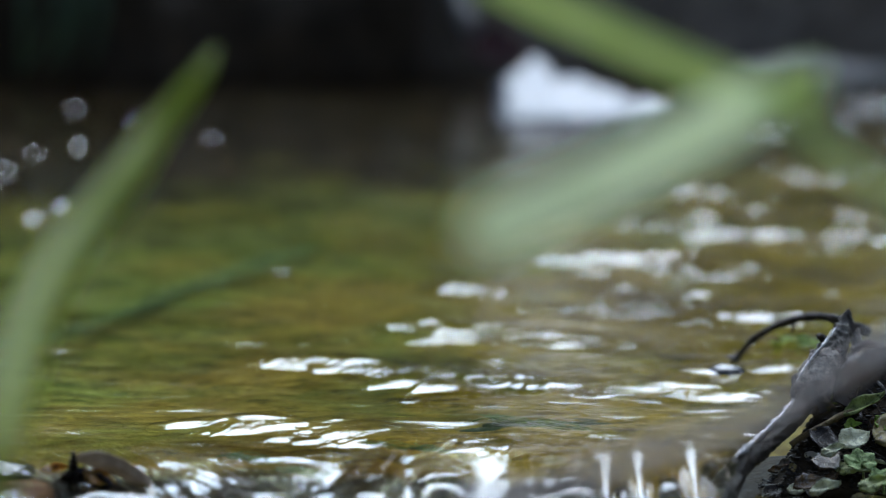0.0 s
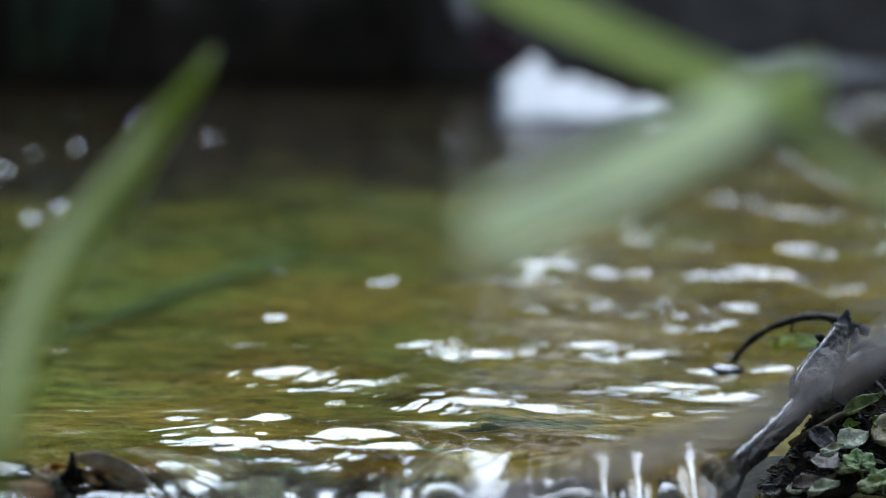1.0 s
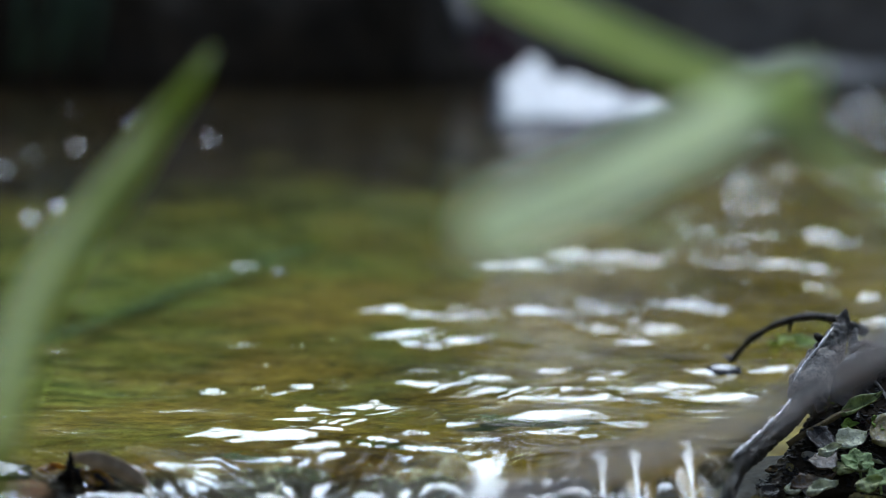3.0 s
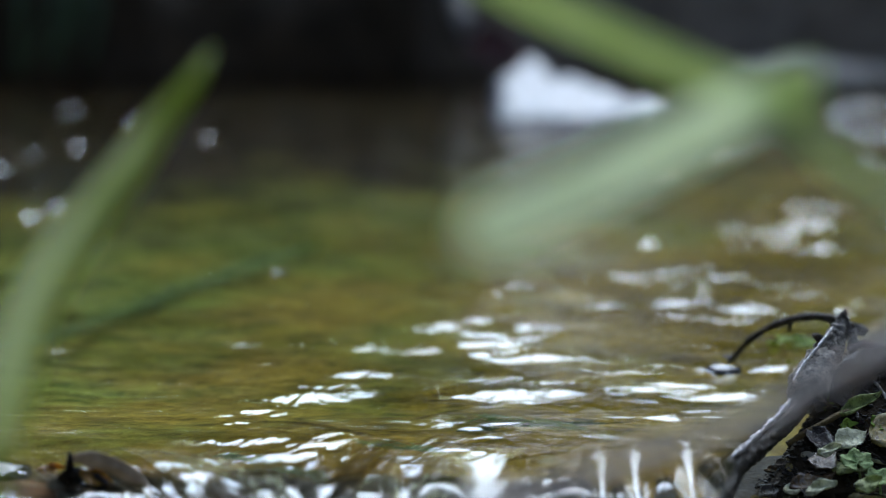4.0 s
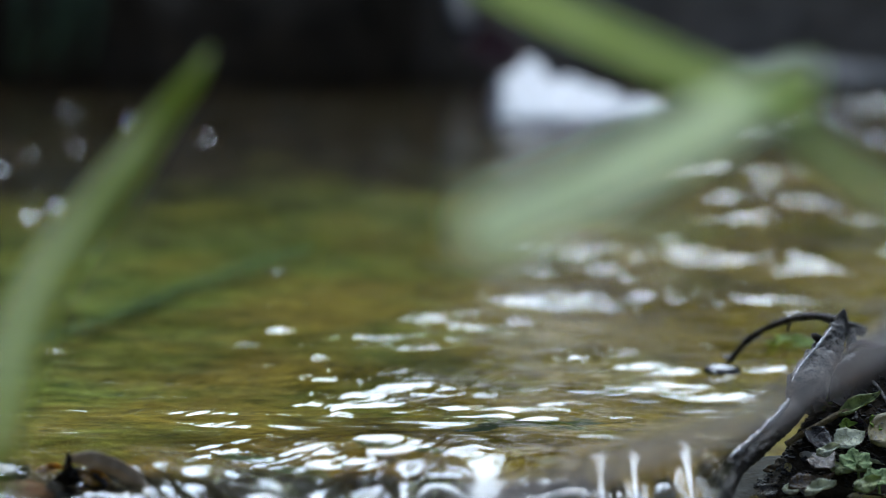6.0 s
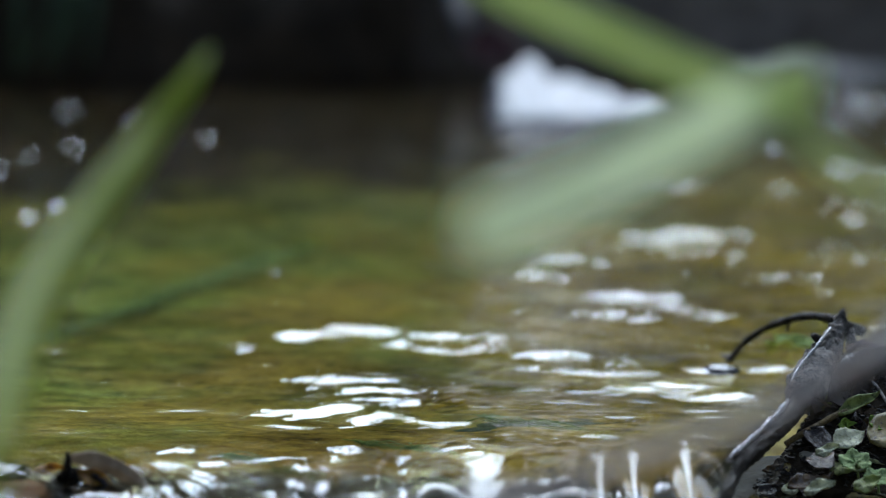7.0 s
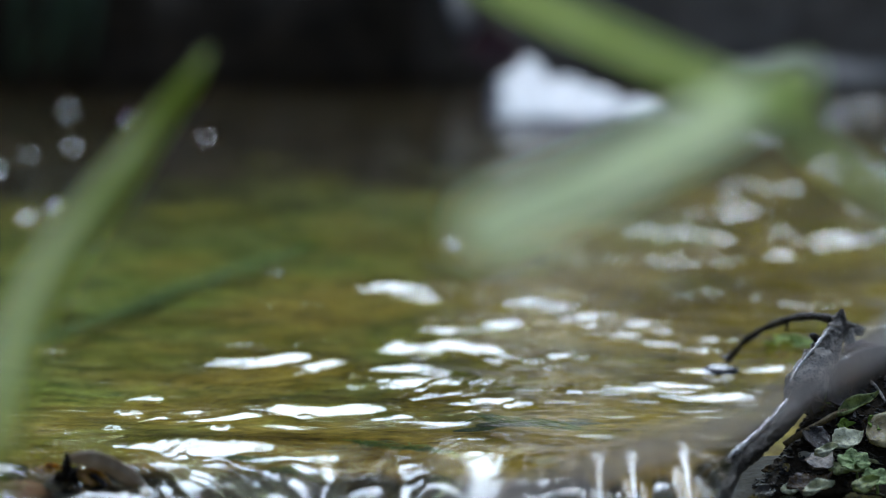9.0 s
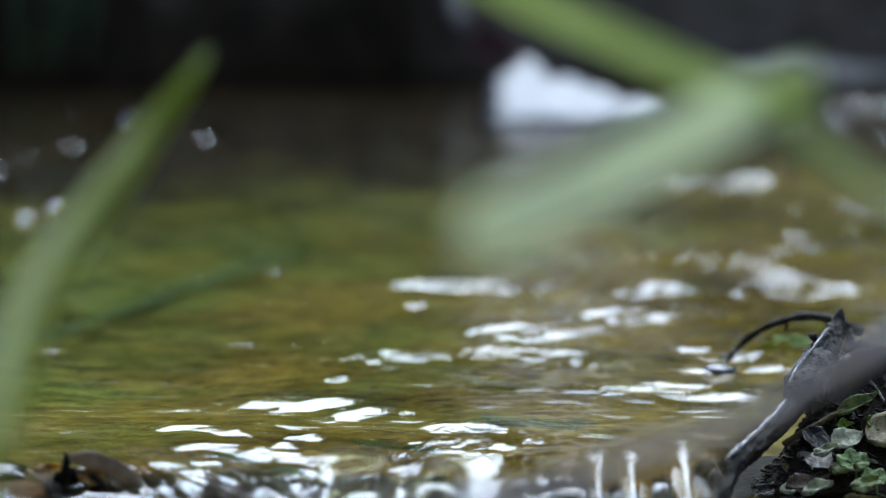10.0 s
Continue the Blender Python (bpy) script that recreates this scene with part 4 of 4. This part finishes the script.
blade(bm, [(0.0008, -0.0100, 0.0277), (0.0093, -0.0120, 0.0282), (0.0186, -0.0140, 0.0264), (0.0268, -0.0170, 0.0225), (0.0322, -0.0200, 0.0172), (0.0347, -0.0240, 0.0108)], 0.0070, (0.35, -0.35, -0.85), thick=0.0006, fold=0.2, tip=0.15, n=30, base=0.25)
part("rolled_edge", bm, LEAF_TAUPE, dead, "taupe rolled edge of the dead leaf")
lay(thing("amber_leaf", leaf_bm(0.015, 0.008, 0.4, 0.3, 7, 0.15, 14), LEAF_AMBER, "wet amber leaf lit through by the sky", "leaf"), (-0.1454, 1.3120, 0.0042), 50, 20, -6)
lay(thing("amber_leaf", leaf_bm(0.012, 0.008, 0.3, 0.3, 7, 0.2, 15), LEAF_AMBER, "wet amber leaf lit through by the sky", "leaf"), (-0.1645, 1.3300, -0.0017), 30, -4, 30)
pebble("stone", (-0.170, 1.312, -0.013), (0.019, 0.014, 0.0105), RUSTY_STONE, "rust-brown wet stone under the dead leaf", 51)
pebble("stone", (-0.180, 1.332, -0.006), (0.014, 0.012, 0.0095), STONE_SLICK, "dark slick stone with a film of water", 52)
pebble("stone", (-0.140, 1.312, -0.022), (0.018, 0.014, 0.014), STONE, "dark wet stone beside the dead leaf", 53)

# ---------------------------------------------------------------- far side
def cascade_bm():
    """Thin white water sliding down a sloping ledge, with froth at its foot."""
    bm_ = bmesh.new()
    g_ = random.Random(4)
    nu, nv = 60, 30
    rows = []
    for i in range(nu):
        u = i / (nu - 1)
        x = 0.036 + 0.122 * u
        h = 0.55 + 0.40 * math.exp(-((u - 0.22) / 0.12) ** 2) + 0.2 * math.exp(-((u - 0.5) / 0.15) ** 2) - 0.35 * u + 0.05 * math.sin(31 * u)
        row = []
        for j in range(nv):
            v = j / (nv - 1)
            y = 2.215 + 0.115 * v * h
            z = 0.27 * (y - 2.215) + 0.002 * noise.noise(Vector((x * 160, y * 30, 0))) + 0.001 * noise.noise(Vector((x * 420, y * 60, 3)))
            z -= 0.012 * (max(0, 0.08 - u) / 0.08) ** 2 + 0.012 * (max(0, u - 0.92) / 0.08) ** 2
            row.append((x, y, z))
        rows.append(row)
    top = [[bm_.verts.new(p) for p in r] for r in rows]
    low = [[bm_.verts.new((p[0], p[1] + 0.004, p[2] - 0.03)) for p in r] for r in rows]
    for i in range(nu - 1):
        for j in range(nv - 1):
            bm_.faces.new((top[i][j], top[i + 1][j], top[i + 1][j + 1], top[i][j + 1]))
        bm_.faces.new((top[i][0], low[i][0], low[i + 1][0], top[i + 1][0]))
        bm_.faces.new((top[i][-1], top[i + 1][-1], low[i + 1][-1], low[i][-1]))
    for j in range(nv - 1):
        bm_.faces.new((top[0][j], top[0][j + 1], low[0][j + 1], low[0][j]))
        bm_.faces.new((top[-1][j], low[-1][j], low[-1][j + 1], top[-1][j + 1]))
    return bm_


def froth_bm():
    bm_ = bmesh.new()
    g_ = random.Random(4)
    for k in range(70):
        u = g_.random()
        r = g_.uniform(0.002, 0.005)
        c = Vector((0.036 + 0.11 * u, 2.213 + g_.gauss(0, 0.004), 0.0))
        for v in bmesh.ops.create_icosphere(bm_, subdivisions=1, radius=r)["verts"]:
            v.co = v.co + c
    return bm_


cascade = empty("cascade", (0, 0, 0), "white cascade sliding down a ledge at the far bank", "cascade")
part("veil", cascade_bm(), FOAM, cascade)
part("froth", froth_bm(), FOAM, cascade, "white bubbly froth")["kind"] = "stuff"
for k, (x, y, z, sx, sy, sz) in enumerate([(0.29, 2.45, -0.016, 0.11, 0.06, 0.022), (0.40, 2.50, -0.01, 0.12, 0.07, 0.03), (0.27, 2.60, 0.05, 0.16, 0.08, 0.05), (0.16, 2.72, 0.08, 0.15, 0.1, 0.07), (0.42, 2.70, 0.08, 0.16, 0.1, 0.08), (0.28, 2.85, 0.13, 0.22, 0.1, 0.09)]):
    pebble("boulder", (x, y, z), (sx, sy, sz), GREY_STONE, "wet grey boulder on the far bank", 60 + k, "boulders on the far bank")
bm = bmesh.new()
tube(bm, spline([(0.005, 2.52, 0.13), (0.012, 2.47, 0.06), (0.0185, 2.44, 0.036), (0.026, 2.45, 0.022)], 16), [0.007] * 16, 9, 0.1, 6)
thing("root", bm, PALE_BARK, "pale bare root hanging from the far bank", "root")
lay(thing("red_leaf", leaf_bm(0.045, 0.03, 0.2, 0.2, 0, 0.1, 16), LEAF_RED, "dull red dead leaf on the far bank", "leaf"), (0.020, 2.42, 0.024), 60, 10, 0)
g = random.Random(9)
for k in range(5):
    x = -0.30 + 0.012 * k
    bm = bmesh.new()
    blade(bm, [(x, 2.44, 0.14), (x + 0.004, 2.40, 0.11), (x + g.uniform(-0.01, 0.02), 2.37, 0.06), (x + g.uniform(-0.01, 0.02), 2.355, g.uniform(0.0, 0.02))], 0.009, (1, 0.2, 0), n=14)
    thing("hanging_blade", bm, CROWN, "dark green blade hanging from the far bank", "grass", "blades hanging from the bank")
def tree(at, height, seed):
    g_ = random.Random(seed)
    base = empty("tree", at, "leafy broadleaved tree, out of view, added to block sky", "tree", "trees behind the bank")
    bm_ = bmesh.new()
    tube(bm_, [(0, 0, -0.2), (0.05, 0, 0.3 * height), (0, 0.08, 0.6 * height), (0.1, 0, 0.95 * height)], [0.035 * height, 0.026 * height, 0.016 * height, 0.004 * height], 10, 0.1, seed)
    for q in range(9):
        z = height * g_.uniform(0.2, 0.8)
        an = g_.uniform(0, 6.28)
        l = height * 0.38
        tube(bm_, [(0.03, 0.03, z), (0.5 * l * math.cos(an), 0.5 * l * math.sin(an), z + 0.1 * l), (l * math.cos(an), l * math.sin(an), z + 0.35 * l)], [0.009 * height, 0.006 * height, 0.002 * height], 6, 0.1, q)
    part("trunk", bm_, BARK_DRY, base)
    n = 5200
    r = np.random.default_rng(seed)
    clump = r.normal(size=(60, 3)) * np.array([0.24, 0.24, 0.26]) * height + np.array([0, 0, 0.52 * height])
    c = clump[r.integers(0, 60, n)] + r.normal(size=(n, 3)) * 0.075 * height
    c[:, 2] = np.abs(c[:, 2])
    u = r.normal(size=(n, 3))
    u /= np.linalg.norm(u, axis=1)[:, None]
    w = np.cross(u, r.normal(size=(n, 3)))
    w /= np.linalg.norm(w, axis=1)[:, None]
    l = 0.026 * height * (0.6 + 0.8 * r.random(n))[:, None]
    co_ = np.stack([c - u * l, c + w * l * 0.55, c + u * l, c - w * l * 0.55], 1).reshape(-1, 3)
    me = sheet_mesh("crown", co_, np.arange(4 * n).reshape(-1, 4), CROWN)
    ob_ = new("crown", me)
    ob_.parent = base


# trees added out of view, behind the viewer and on both sides, to block skylight
for k, (x, y, hgt) in enumerate([(-7.5, -5.4, 4.6), (-4.6, -6.2, 4.8), (-1.6, -5.6, 4.5), (1.4, -6.4, 4.8), (4.2, -5.5, 4.6), (7.4, -6.0, 4.8), (-8.0, 1.0, 6.4), (8.6, 0.8, 6.4), (-8.4, 5.5, 6.2), (9.2, 5.2, 6.2)]):
    tree((x, y, 0.2), hgt, 170 + k)
# trees out of view ahead, sized to darken the low sky the stream mirrors
for k, (x, y, hgt) in enumerate([(-9.5, 12.5, 4.2), (-6.4, 13.0, 4.1), (-3.6, 12.4, 4.1), (-0.9, 13.2, 4.2), (1.6, 12.3, 4.0), (4.3, 13.1, 4.2), (7.2, 12.6, 4.1), (10.4, 13.0, 4.7), (-13.0, 12.0, 4.7), (13.8, 12.2, 4.7)]):
    tree((x, y, 1.1), hgt, 70 + k)
# small eddies that hold their place in the slack water
EDDIES = []
def eddy_mesh(k):
    v = np.linspace(-1, 1, 15)
    X, Y = np.meshgrid(v, v)
    r = 0.0024 + 0.0004 * k
    return sheet_mesh("eddy", *grid(v * r, v * r, 0.05 * r * (1 - X * X - Y * Y)), WAVE)


eddy = [eddy_mesh(k) for k in range(5)]
for k, (x, y) in enumerate([(-0.2565, 2.079), (-0.231, 2.106), (-0.2496, 2.246), (-0.2311, 1.866), (-0.2180, 1.895), (-0.1492, 2.143), (-0.2026, 2.21), (-0.268, 2.02)]):
    ob = tagged(new("eddy", eddy[k % 5]), "small still eddy with a glint of sky", "wave", "eddies in the slack water")
    EDDIES.append((ob, x, y, 6.28 * g.random()))


# ---------------------------------------------------------------- what moves
def surface(p):
    """Height and pitch of a wavelet at p: level, over the lip with the sliding sheet, then down into the fall."""
    s = float(lip_line(np.array(p.x))) - p.y
    if s <= 0:
        return 0.0, 0.0
    run, slope = math.sqrt(s * s + 0.032 ** 2) - 0.032, 0.09 * s / math.sqrt(s * s + 0.032 ** 2)
    return -0.09 * run - 0.8 * max(0, s - 0.014) - 2.0 * max(0, s - 0.075), math.degrees(math.atan(slope))


def motions():
    steps = 100
    for ob, s0, side, yaw, ph, rate, gain in WAVES:
        rows = []
        for i in range(steps + 1):
            t = 10.0 * i / steps
            s = min(s0 + SPEED * gain * t, 0.19)
            bend = -0.075 * float(smooth01((-s - 0.5) / 0.5))
            p = LIP_AT + FLOW * s + CROSS * (side * (1 + 0.8 * min(0.9, max(0, -s))) + bend + 0.006 * math.sin(ph + 1.3 * t))
            rock = 1.6 * math.sin(ph + 6.28 * rate * t)
            lean = 1.6 * math.sin(1.7 * ph + 5.1 * rate * t)
            level, pitch = surface(p)
            z = level + 0.0007 + 0.0002 * math.sin(2.3 * ph + 4.0 * rate * t)
            rows.append((t, pose(p.x, p.y, z, rock + 0.3 * pitch, lean, yaw + 10 * math.sin(ph + t))))
        walk(ob, rows)
    for ob, x, y, ph in EDDIES:
        walk(ob, [(0.25 * i, pose(x, y, 0.0012, 13 + 1.6 * ph + 3 * math.sin(ph + 0.9 * i), 2 * math.sin(ph + 0.6 * i), 0)) for i in range(41)])
    for ob, x0, ph, rate in FALLS:
        rows = []
        for i in range(41):
            t = 0.25 * i
            rows.append((t, pose(x0 + 0.003 * math.sin(ph + 4.1 * rate * t), 1.37 + 0.003 * math.sin(2 * ph + 5.3 * rate * t), 0.0008 * math.sin(ph + 7.0 * rate * t), 2.5 * math.sin(ph + 6.1 * rate * t), 3 * math.sin(3 * ph + 5 * rate * t), 0)))
        walk(ob, rows)


motions()
